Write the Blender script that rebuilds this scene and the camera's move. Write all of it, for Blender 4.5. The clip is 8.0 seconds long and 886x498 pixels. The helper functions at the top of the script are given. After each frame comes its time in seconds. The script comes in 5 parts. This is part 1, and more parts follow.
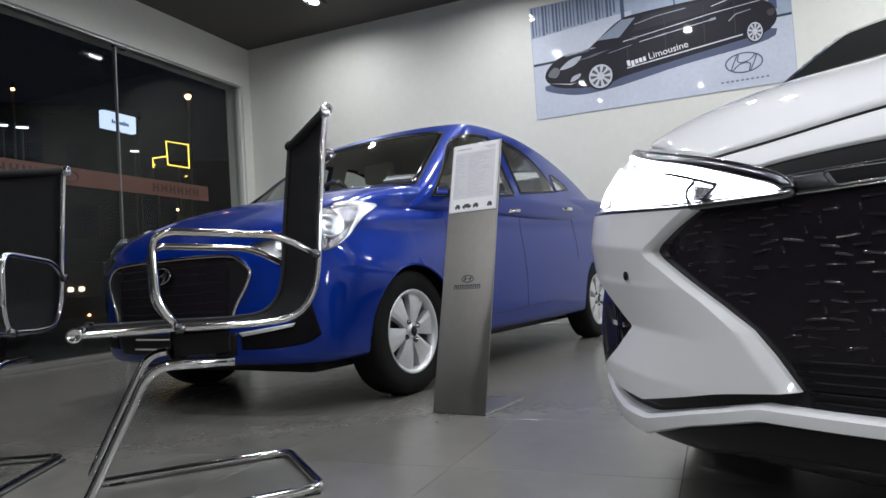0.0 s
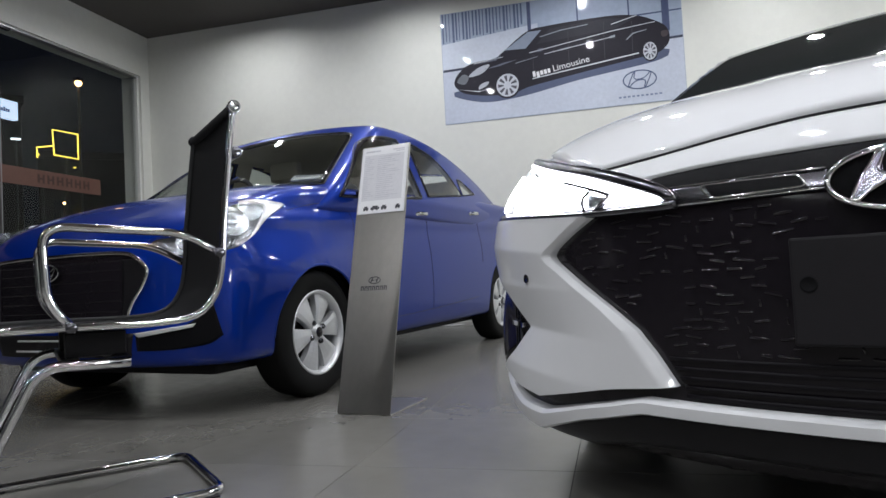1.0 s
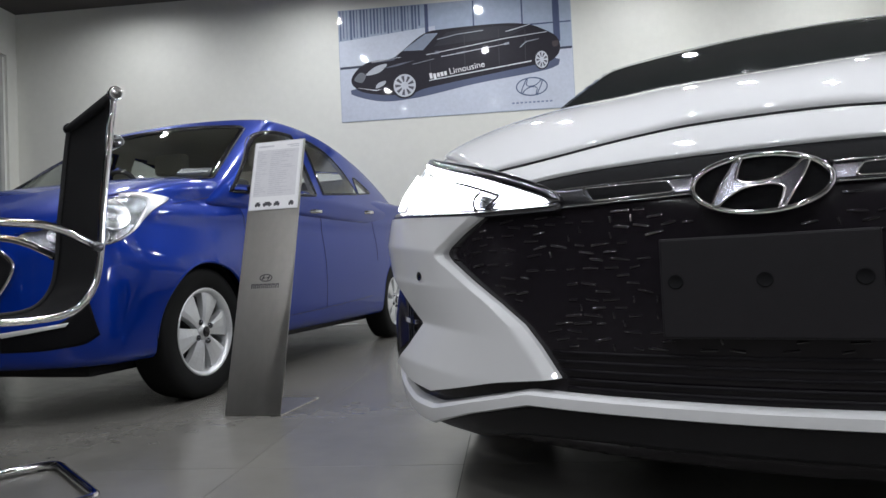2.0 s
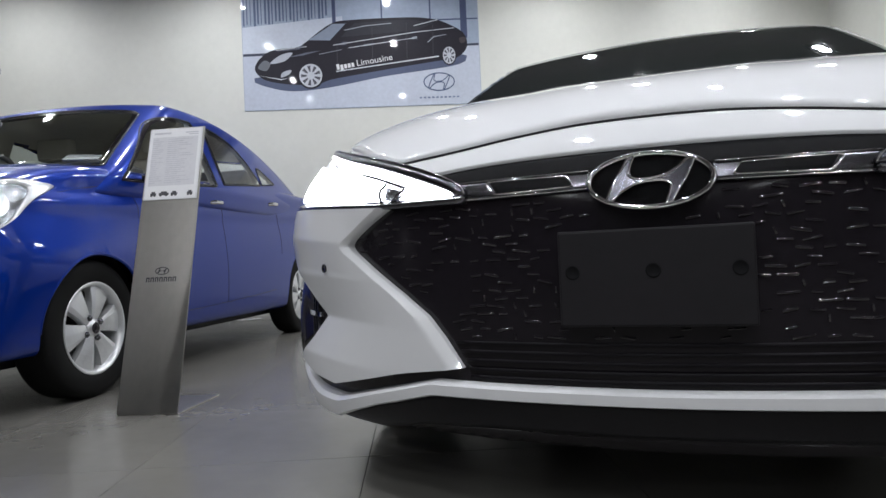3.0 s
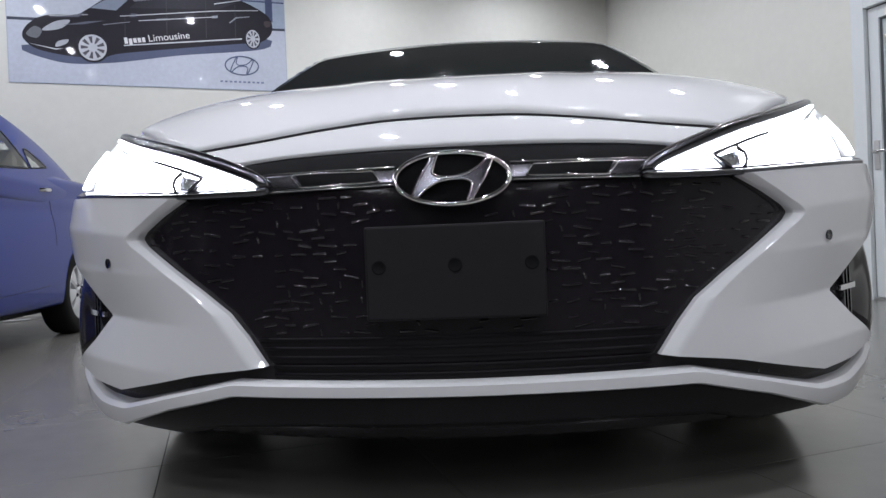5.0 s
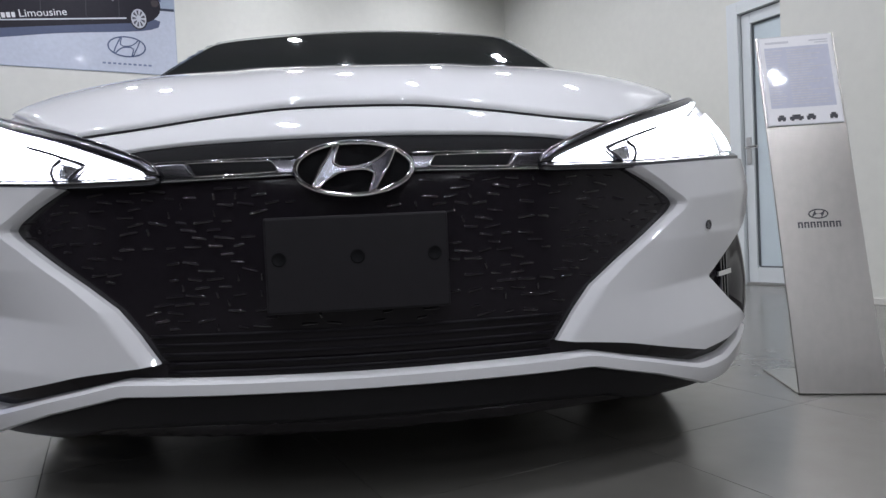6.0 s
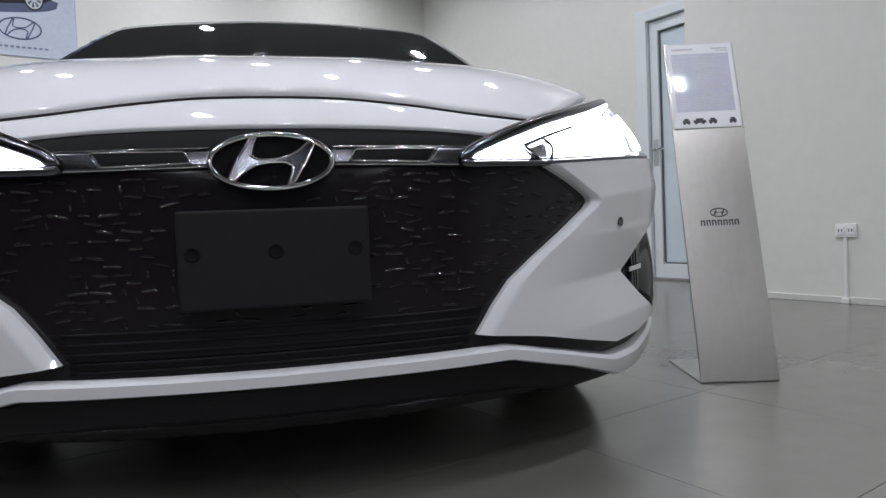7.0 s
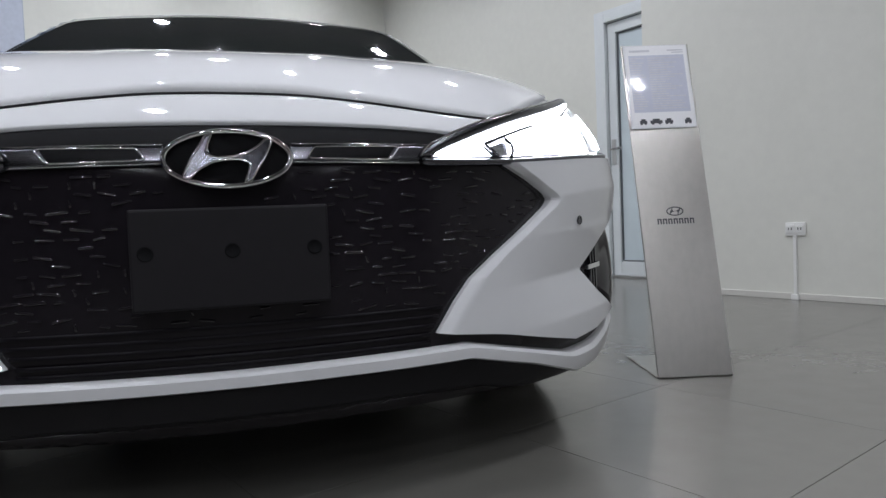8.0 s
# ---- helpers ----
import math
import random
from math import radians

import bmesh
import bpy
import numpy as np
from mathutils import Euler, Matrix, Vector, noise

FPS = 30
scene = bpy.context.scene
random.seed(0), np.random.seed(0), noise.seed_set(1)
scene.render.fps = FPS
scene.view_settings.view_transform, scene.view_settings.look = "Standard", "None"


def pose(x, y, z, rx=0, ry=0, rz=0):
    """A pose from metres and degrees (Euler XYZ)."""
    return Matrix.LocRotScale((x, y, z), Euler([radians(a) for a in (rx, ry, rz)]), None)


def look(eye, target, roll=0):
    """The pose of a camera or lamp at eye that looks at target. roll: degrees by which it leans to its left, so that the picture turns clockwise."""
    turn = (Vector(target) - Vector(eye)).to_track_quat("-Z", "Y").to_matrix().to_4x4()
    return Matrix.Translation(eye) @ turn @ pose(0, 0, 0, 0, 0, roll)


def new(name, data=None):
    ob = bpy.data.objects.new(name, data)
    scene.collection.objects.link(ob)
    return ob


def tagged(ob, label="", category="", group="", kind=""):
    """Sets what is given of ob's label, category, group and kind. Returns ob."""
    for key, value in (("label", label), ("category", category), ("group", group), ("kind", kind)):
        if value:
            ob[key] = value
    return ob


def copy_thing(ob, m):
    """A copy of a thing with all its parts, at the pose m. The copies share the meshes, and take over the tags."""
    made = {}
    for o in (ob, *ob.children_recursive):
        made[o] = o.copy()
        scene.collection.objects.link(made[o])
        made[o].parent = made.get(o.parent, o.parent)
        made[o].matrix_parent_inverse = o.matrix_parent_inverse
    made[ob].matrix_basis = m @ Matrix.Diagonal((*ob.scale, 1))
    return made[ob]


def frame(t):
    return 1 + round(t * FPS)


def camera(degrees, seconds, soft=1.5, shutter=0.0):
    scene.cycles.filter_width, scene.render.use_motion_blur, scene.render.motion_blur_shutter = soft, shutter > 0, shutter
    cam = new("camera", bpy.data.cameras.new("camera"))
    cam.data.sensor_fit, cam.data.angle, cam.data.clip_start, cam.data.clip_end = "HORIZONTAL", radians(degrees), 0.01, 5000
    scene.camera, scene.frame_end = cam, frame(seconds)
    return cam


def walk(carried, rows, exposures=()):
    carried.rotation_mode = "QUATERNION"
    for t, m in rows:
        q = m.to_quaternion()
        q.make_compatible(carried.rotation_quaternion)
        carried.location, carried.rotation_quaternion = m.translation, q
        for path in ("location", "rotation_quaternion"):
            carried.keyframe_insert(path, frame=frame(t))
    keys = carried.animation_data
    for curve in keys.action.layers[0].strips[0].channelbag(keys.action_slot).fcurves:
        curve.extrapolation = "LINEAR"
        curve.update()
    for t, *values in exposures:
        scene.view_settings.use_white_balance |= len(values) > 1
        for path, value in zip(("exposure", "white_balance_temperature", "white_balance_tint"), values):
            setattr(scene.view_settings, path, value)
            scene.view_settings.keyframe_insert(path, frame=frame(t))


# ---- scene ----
cam = camera(67.3, 8.0)
PATH = [
    (0, (0.002, -1.095, 0.517), (-1.397, 0.332, 0.605), -3.7),
    (0.5, (0.01, -1.107, 0.514), (-1.291, 0.409, 0.603), -3.4),
    (1, (0.023, -1.121, 0.515), (-1.164, 0.487, 0.593), -3.0),
    (1.5, (0.03, -1.128, 0.513), (-1.024, 0.571, 0.586), -2.7),
    (3, (0.04, -1.139, 0.505), (-0.628, 0.746, 0.537), -2.5),
    (3.5, (0.042, -1.137, 0.507), (-0.493, 0.79, 0.535), -2.4),
    (4, (0.045, -1.136, 0.509), (-0.342, 0.826, 0.539), -2.4),
    (5.5, (0.038, -1.133, 0.509), (0.075, 0.866, 0.47), -2.4),
    (6, (0.038, -1.133, 0.509), (0.224, 0.857, 0.454), -2.6),
    (6.5, (0.034, -1.133, 0.508), (0.35, 0.841, 0.44), -2.5),
    (7, (0.033, -1.131, 0.506), (0.461, 0.821, 0.432), -2.3),
    (7.5, (0.036, -1.13, 0.505), (0.532, 0.806, 0.425), -2.3),
    (8, (0.036, -1.128, 0.506), (0.575, 0.796, 0.423), -2.3),
]
walk(cam, [(t, look(eye, target, roll)) for t, eye, target, roll in PATH],
     exposures=[(0, 0.30, 6400, 11), (1.5, 0.20, 6400, 11), (3, 0.20, 6380, 11), (5.5, 0.14, 6230, 15), (6.5, 0.09, 6230, 14), (8, -0.04, 6230, 13)])

# ---- light ----
world = bpy.data.worlds.new("night")
scene.world = world
world.use_nodes = True
world.node_tree.nodes["Background"].inputs[0].default_value = (0.010, 0.012, 0.018, 1)
world.node_tree.nodes["Background"].inputs[1].default_value = 0.3
scene.view_settings.exposure = 0.0
CEILING = 3.43
ROOM = pose(0, 0, 0, 0, 0, 22)          # room axes: u along the poster wall, v towards it
LAMP_POWER = 400.0                       # glow of each spot in the twin ceiling downlights
# beyond the mirrored ones, spots are unseen, added or left out to balance brightness
LAMP_SPOTS = [(-4.03, 4.67), (-2.20, 4.65), (-0.58, 4.62), (1.10, 4.65), (2.72, 4.65), (-3.95, 3.20), (-2.19, 3.24), (-0.55, 3.20), (1.10, 3.20), (2.72, 3.20), (-2.17, 1.58), (1.10, 1.60), (2.72, 1.60),
              (-2.10, 0.37), (-0.48, 0.33), (1.10, 0.35), (-2.20, -1.30), (-0.50, -1.30), (1.15, -1.30), (0.79, -2.58), (-3.95, -2.90), (-2.20, -2.90), (-0.70, -2.90),
              (-3.95, -4.60), (-2.20, -4.60), (-0.50, -4.60), (-3.95, -6.30), (-2.20, -6.30), (0.95, -7.20), (-3.95, -8.00), (-2.20, -8.00), (-0.50, -8.00)]

# ---- materials ----
MATS = {}


def mat(name, base, rough=0.5, metal=0.0, vary=0.12, scale=6.0, bump=0.0, bump_scale=60.0, coat=0.0, spec=0.5, emit=None, power=0.0, rough_vary=0.0, stretch=None, coat_rough=0.03):
    """Principled surface with variation at two scales and fine relief."""
    if name in MATS:
        return MATS[name]
    m = bpy.data.materials.new(name)
    m.use_nodes = True
    nt = m.node_tree
    b = nt.nodes["Principled BSDF"]
    b.inputs["Base Color"].default_value = (*base, 1)
    b.inputs["Roughness"].default_value = rough
    b.inputs["Metallic"].default_value = metal
    b.inputs["Coat Weight"].default_value = coat
    b.inputs["Coat Roughness"].default_value = coat_rough
    b.inputs["Specular IOR Level"].default_value = spec
    if emit:
        b.inputs["Emission Color"].default_value = (*emit, 1)
        b.inputs["Emission Strength"].default_value = power
    co = nt.nodes.new("ShaderNodeTexCoord")
    vec = co.outputs["Object"]
    if stretch:
        mp = nt.nodes.new("ShaderNodeMapping")
        mp.inputs["Scale"].default_value = stretch
        nt.links.new(vec, mp.inputs["Vector"])
        vec = mp.outputs["Vector"]
    if vary > 0:
        n1, n2 = nt.nodes.new("ShaderNodeTexNoise"), nt.nodes.new("ShaderNodeTexNoise")
        n1.inputs["Scale"].default_value, n2.inputs["Scale"].default_value = scale, scale * 14
        n1.inputs["Detail"].default_value, n2.inputs["Detail"].default_value = 4, 3
        nt.links.new(vec, n1.inputs["Vector"]), nt.links.new(vec, n2.inputs["Vector"])
        add = nt.nodes.new("ShaderNodeMath")
        add.operation = "ADD"
        nt.links.new(n1.outputs["Fac"], add.inputs[0]), nt.links.new(n2.outputs["Fac"], add.inputs[1])
        rng = nt.nodes.new("ShaderNodeMapRange")
        rng.inputs["From Min"].default_value, rng.inputs["From Max"].default_value = 0.6, 1.4
        rng.inputs["To Min"].default_value, rng.inputs["To Max"].default_value = 1 - vary, 1 + vary
        nt.links.new(add.outputs[0], rng.inputs["Value"])
        mul = nt.nodes.new("ShaderNodeMix")
        mul.data_type, mul.blend_type = "RGBA", "MULTIPLY"
        mul.inputs["Factor"].default_value = 1
        mul.inputs["A"].default_value = (*base, 1)
        nt.links.new(rng.outputs["Result"], mul.inputs["B"])
        nt.links.new(mul.outputs["Result"], b.inputs["Base Color"])
        if rough_vary:
            rr = nt.nodes.new("ShaderNodeMapRange")
            rr.inputs["From Min"].default_value, rr.inputs["From Max"].default_value = 0.6, 1.4
            rr.inputs["To Min"].default_value, rr.inputs["To Max"].default_value = max(0.0, rough - rough_vary), rough + rough_vary
            nt.links.new(add.outputs[0], rr.inputs["Value"])
            nt.links.new(rr.outputs["Result"], b.inputs["Roughness"])
    if bump > 0:
        nb, bp = nt.nodes.new("ShaderNodeTexNoise"), nt.nodes.new("ShaderNodeBump")
        nb.inputs["Scale"].default_value, nb.inputs["Detail"].default_value = bump_scale, 5
        bp.inputs["Strength"].default_value, bp.inputs["Distance"].default_value = bump, 0.004
        nt.links.new(vec, nb.inputs["Vector"])
        nt.links.new(nb.outputs["Fac"], bp.inputs["Height"])
        nt.links.new(bp.outputs["Normal"], b.inputs["Normal"])
    MATS[name] = m
    return m


def glass_mat(name, tint, gloss=0.0, base=0.035):
    """Thin tinted pane: see-through with a mirror gloss that grows at a slant (Schlick)."""
    if name in MATS:
        return MATS[name]
    m = bpy.data.materials.new(name)
    m.use_nodes = True
    nt = m.node_tree
    nt.nodes.remove(nt.nodes["Principled BSDF"])
    tr, gl, lw, mx = (nt.nodes.new(k) for k in ("ShaderNodeBsdfTransparent", "ShaderNodeBsdfGlossy", "ShaderNodeLayerWeight", "ShaderNodeMixShader"))
    tr.inputs[0].default_value = (*tint, 1)
    gl.inputs["Roughness"].default_value = gloss
    lw.inputs["Blend"].default_value = 0.5
    pw, ma = nt.nodes.new("ShaderNodeMath"), nt.nodes.new("ShaderNodeMath")
    pw.operation, ma.operation = "POWER", "MULTIPLY_ADD"
    pw.inputs[1].default_value = 5.0
    ma.inputs[1].default_value, ma.inputs[2].default_value = 0.95, base
    nt.links.new(lw.outputs["Facing"], pw.inputs[0]), nt.links.new(pw.outputs[0], ma.inputs[0])
    nt.links.new(ma.outputs[0], mx.inputs[0]), nt.links.new(tr.outputs[0], mx.inputs[1]), nt.links.new(gl.outputs[0], mx.inputs[2])
    nt.links.new(mx.outputs[0], nt.nodes["Material Output"].inputs[0])
    MATS[name] = m
    return m


WALL = mat("wall_paint", (0.70, 0.70, 0.645), 0.55, vary=0.035, scale=1.2, bump=0.12, bump_scale=180)
CEIL = mat("ceiling_paint", (0.075, 0.068, 0.062), 0.7, vary=0.10, scale=2.0, bump=0.1)
TILE = mat("floor_tile", (0.170, 0.164, 0.149), 0.24, vary=0.05, scale=0.9, rough_vary=0.04, spec=0.9)
GROUT = mat("grout", (0.05, 0.05, 0.048), 0.9)
TRIM = mat("white_trim", (0.74, 0.74, 0.70), 0.4, vary=0.04)
ALU = mat("aluminium", (0.55, 0.55, 0.55), 0.35, 1.0, vary=0.06)
WHITEPAINT = mat("white_car_paint", (0.73, 0.735, 0.75), 0.6, vary=0.012, scale=2, coat=1.0, spec=0.1)
SPOT = mat("lamp_spot", (0.9, 0.9, 0.9), 0.4, vary=0, emit=(0.955, 0.975, 1.0), power=LAMP_POWER)
BLUEPAINT = mat("blue_car_paint", (0.0006, 0.024, 0.25), 0.40, 0.45, vary=0.03, scale=300, coat=0.75, spec=0.05, coat_rough=0.06)
BLACKGLOSS = mat("gloss_black", (0.013, 0.011, 0.014), 0.15, vary=0.1, spec=0.28)
BLACKPLASTIC = mat("black_plastic", (0.010, 0.0095, 0.011), 0.45, spec=0.2, vary=0.15, scale=30, bump=0.15, bump_scale=400)
CHROME = mat("chrome", (0.74, 0.74, 0.76), 0.06, 1.0, vary=0.03)
DARKCHROME = mat("dark_chrome", (0.14, 0.14, 0.155), 0.22, 1.0, vary=0.05)
RUBBER = mat("tyre_rubber", (0.007, 0.007, 0.007), 0.7, spec=0.15, vary=0.15, scale=20)
ALLOY = mat("alloy_wheel", (0.70, 0.71, 0.72), 0.34, 0.6, vary=0.03)
STEEL = mat("brushed_steel", (0.46, 0.447, 0.42), 0.31, 0.97, vary=0.07, scale=1.6, stretch=(1.6, 1, 1))
PAPER = mat("paper", (0.80, 0.80, 0.82), 0.35, vary=0.02, coat=0.3)
INK = mat("ink_grey", (0.56, 0.56, 0.60), 0.5)
INKDARK = mat("ink_black", (0.05, 0.05, 0.06), 0.5)
MESHCLOTH = mat("black_mesh_cloth", (0.012, 0.012, 0.013), 0.85, vary=0.2, scale=60, bump=0.4, bump_scale=900)
CARGLASS = glass_mat("car_glass", (0.90, 0.93, 0.91), base=0.06)
PANE = glass_mat("window_pane", (0.88, 0.90, 0.89), base=0.024)
INTERIOR = mat("car_interior", (0.05, 0.05, 0.052), 0.7, vary=0.15, scale=20)
INTERIORLIGHT = mat("beige_interior", (0.52, 0.505, 0.455), 0.7, vary=0.1, scale=20)
LED = mat("led", (0.9, 0.9, 0.9), 0.3, vary=0, emit=(0.95, 0.97, 1.0), power=22)
BEAM = mat("main_beam", (0.9, 0.9, 0.9), 0.3, vary=0, emit=(0.95, 0.97, 1.0), power=40)
LAMPBOWL = mat("lamp_bowl", (0.72, 0.74, 0.77), 0.20, 1.0, vary=0.12, scale=60, bump=0.5, bump_scale=120)
LENS = glass_mat("lamp_lens", (0.93, 0.94, 0.95))
REFLECTOR = mat("reflector", (0.85, 0.86, 0.88), 0.30, 1.0, vary=0.02)


# ---- builders ----
def thing(name, m, label, category, group="", kind=""):
    ob = new(name)
    ob.empty_display_size = 0.1
    ob.matrix_world = m
    return tagged(ob, label, category, group, kind)


def link(name, bm, material, parent=None, label="", smooth=False, m=None):
    me = bpy.data.meshes.new(name)
    bm.normal_update()
    bm.to_mesh(me)
    bm.free()
    for mm in material if isinstance(material, (list, tuple)) else [material]:
        me.materials.append(mm)
    if smooth:
        for p in me.polygons:
            p.use_smooth = True
    ob = new(name, me)
    if parent:
        ob.parent = parent
    if m is not None:
        ob.matrix_basis = m
    if label:
        tagged(ob, label)
    return ob


def part(name, bm, material, parent, label="", smooth=False, m=None):
    """One mesh object under a thing or under a part."""
    return link(name, bm, material, parent, label, smooth, m)


def sharp(ob, degrees=35):
    """Smooth shading that keeps edges sharper than that."""
    me = ob.data
    for p in me.polygons:
        p.use_smooth = True
    me.set_sharp_from_angle(angle=radians(degrees))
    return ob


def box(x0, x1, y0, y1, z0, z1, bevel=0.0, seg=2, bm=None):
    own = bmesh.new()
    vs = bmesh.ops.create_cube(own, size=1)["verts"]
    for v in vs:
        v.co = Vector((x0 + (v.co.x + 0.5) * (x1 - x0), y0 + (v.co.y + 0.5) * (y1 - y0), z0 + (v.co.z + 0.5) * (z1 - z0)))
    if bevel > 0:
        bmesh.ops.bevel(own, geom=own.edges[:], offset=bevel, segments=seg, affect="EDGES", profile=0.6)
    return join(bm, own) if bm else own


def join(bm, other, m=None):
    """Adds another bmesh into bm."""
    me = bpy.data.meshes.new("tmp")
    if m is not None:
        other.transform(m)
    other.to_mesh(me)
    other.free()
    bm.from_mesh(me)
    bpy.data.meshes.remove(me)
    return bm


def lathe(profile, seg=48, bm=None):
    """A ring of (radius, x) profile points turned round the x axis."""
    bm = bm or bmesh.new()
    rings = []
    for r, x in profile:
        rings.append([bm.verts.new((x, r * math.cos(2 * math.pi * i / seg), r * math.sin(2 * math.pi * i / seg))) for i in range(seg)])
    for a, b in zip(rings, rings[1:]):
        for i in range(seg):
            j = (i + 1) % seg
            bm.faces.new((a[i], a[j], b[j], b[i]))
    return bm


def disc(r, x, seg=32, bm=None, yz=(0, 0)):
    bm = bm or bmesh.new()
    bm.faces.new([bm.verts.new((x, yz[0] + r * math.cos(2 * math.pi * i / seg), yz[1] + r * math.sin(2 * math.pi * i / seg))) for i in range(seg)])
    return bm


def spline(points, n, closed=False):
    """Catmull-Rom through the points, n samples even in length."""
    p = np.array(points, float)
    k = len(p)
    if closed:
        idx = lambda i: p[i % k]
        spans = k
    else:
        idx = lambda i: p[min(max(i, 0), k - 1)]
        spans = k - 1
    out = []
    for s in range(spans):
        a, b, c, d = idx(s - 1), idx(s), idx(s + 1), idx(s + 2)
        for t in np.linspace(0, 1, 24, endpoint=False):
            out.append(0.5 * (2 * b + (c - a) * t + (2 * a - 5 * b + 4 * c - d) * t * t + (3 * b - a - 3 * c + d) * t ** 3))
    out.append(idx(spans) if not closed else idx(0))
    return resample(out, n, closed)


def resample(points, n, closed=False):
    """n samples of a polyline, even in length."""
    p = np.array(points, float)
    d = np.r_[0, np.cumsum(np.linalg.norm(np.diff(p, axis=0), axis=1))]
    at = np.linspace(0, d[-1], n + 1)[:-1] if closed else np.linspace(0, d[-1], n)
    return np.stack([np.interp(at, d, p[:, i]) for i in range(p.shape[1])], 1)


def tube(points, r, seg=10, closed=False, bm=None, caps=True):
    """A round bar along a polyline of 3D points."""
    bm = bm or bmesh.new()
    p = [Vector(q) for q in points]
    n = len(p)
    rings, up = [], None
    for i in range(n):
        a, b = p[(i - 1) % n] if closed or i else p[0], p[(i + 1) % n] if closed or i < n - 1 else p[-1]
        d = (b - a).normalized()
        if up is None:
            up = d.orthogonal().normalized()
        up = (up - d * up.dot(d)).normalized()
        side = d.cross(up)
        rings.append([bm.verts.new(p[i] + r * (math.cos(2 * math.pi * k / seg) * up + math.sin(2 * math.pi * k / seg) * side)) for k in range(seg)])
    pairs = list(zip(rings, rings[1:])) + ([(rings[-1], rings[0])] if closed else [])
    for a, b in pairs:
        for k in range(seg):
            j = (k + 1) % seg
            bm.faces.new((a[k], a[j], b[j], b[k]))
    if caps and not closed:
        bm.faces.new(rings[0][::-1]), bm.faces.new(rings[-1])
    return bm


def rounded(points, radius, steps=6):
    """A polyline with its inner corners rounded."""
    p = [Vector(q) for q in points]
    out = [p[0]]
    for a, b, c in zip(p, p[1:], p[2:]):
        u, v = (a - b), (c - b)
        r = min(radius, u.length * 0.49, v.length * 0.49)
        s, e = b + u.normalized() * r, b + v.normalized() * r
        for i in range(steps + 1):
            t = i / steps
            out.append(s * (1 - t) ** 2 + b * 2 * t * (1 - t) + e * t * t)
    out.append(p[-1])
    return out


def grid_mesh(pts, bm=None, flip=False):
    """Quads over an array of points (rows, columns, 3)."""
    bm = bm or bmesh.new()
    vs = [[bm.verts.new(q) for q in row] for row in pts]
    for a, b in zip(vs, vs[1:]):
        for i in range(len(a) - 1):
            f = (a[i], a[i + 1], b[i + 1], b[i])
            bm.faces.new(f[::-1] if flip else f)
    return bm


# ---- solids: a car's body is a smooth intersection of curved half-spaces ----
def smax(a, b, k):
    return 0.5 * (a + b + np.sqrt((a - b) ** 2 + k * k))


def out_cast(f, o, d, far=4.0, step=0.02):
    """From inside outwards to the surface."""
    o, d = np.asarray(o, float), np.asarray(d, float)
    lo, hi, found = np.zeros(len(o)), np.full(len(o), far), np.zeros(len(o), bool)
    t = 0.0
    while t < far and not found.all():
        t += step
        now = (f(o + d * t) > 0) & ~found
        hi[now], lo[now] = t, t - step
        found |= now
    for _ in range(22):
        mid = 0.5 * (lo + hi)
        inside = f(o + d * mid[:, None]) <= 0
        lo, hi = np.where(inside, mid, lo), np.where(inside, hi, mid)
    return o + d * hi[:, None]


def in_cast(f, o, d, far=4.0, step=0.015):
    """From outside to the surface; where a ray misses, the nearest pass is taken."""
    o, d = np.asarray(o, float), np.asarray(d, float)
    lo, hi, found = np.zeros(len(o)), np.zeros(len(o)), np.zeros(len(o), bool)
    best, bt = np.full(len(o), 1e9), np.zeros(len(o))
    t = 0.0
    while t < far and not found.all():
        t += step
        val = f(o + d * t)
        near = (val < best) & ~found
        best[near], bt[near] = val[near], t
        now = (val < 0) & ~found
        hi[now], lo[now] = t, t - step
        found |= now
    lo, hi = np.where(found, lo, bt), np.where(found, hi, bt)
    for _ in range(22):
        mid = 0.5 * (lo + hi)
        inside = (f(o + d * mid[:, None]) <= 0) & found
        hi, lo = np.where(inside, mid, hi), np.where(inside, lo, mid)
    return o + d * hi[:, None]


def normals(f, p, e=0.004):
    g = np.stack([f(p + np.eye(3)[i] * e) - f(p - np.eye(3)[i] * e) for i in range(3)], -1)
    return g / np.maximum(np.linalg.norm(g, axis=-1, keepdims=True), 1e-9)


C45 = math.sqrt(0.5)
VIEWS = {"oblique_right": (lambda a, b: (C45 * (a + 3), C45 * (a - 3), b), (-C45, C45, 0)), "oblique_left": (lambda a, b: (-C45 * (a + 3), C45 * (a - 3), b), (C45, C45, 0)),
         "front": (lambda a, b: (a, -1.0, b), (0, 1, 0)), "right": (lambda a, b: (2.0, a, b), (-1, 0, 0)), "left": (lambda a, b: (-2.0, a, b), (1, 0, 0)),
         "top": (lambda a, b: (a, b, 3.0), (0, 0, -1)), "rear": (lambda a, b: (a, 7.0, b), (0, -1, 0))}


def project(f, flat, view, offset=0.0):
    """Points of a drawing plane laid onto the surface of a solid."""
    at, d = VIEWS[view]
    flat = np.asarray(flat, float)
    o = np.array([at(a, b) for a, b in flat.reshape(-1, 2)])
    p = in_cast(f, o, np.tile(d, (len(o), 1)), far=8.0)
    p = p + normals(f, p) * np.reshape(offset, (-1, 1) if np.ndim(offset) else ())
    return p.reshape(*flat.shape[:-1], 3)


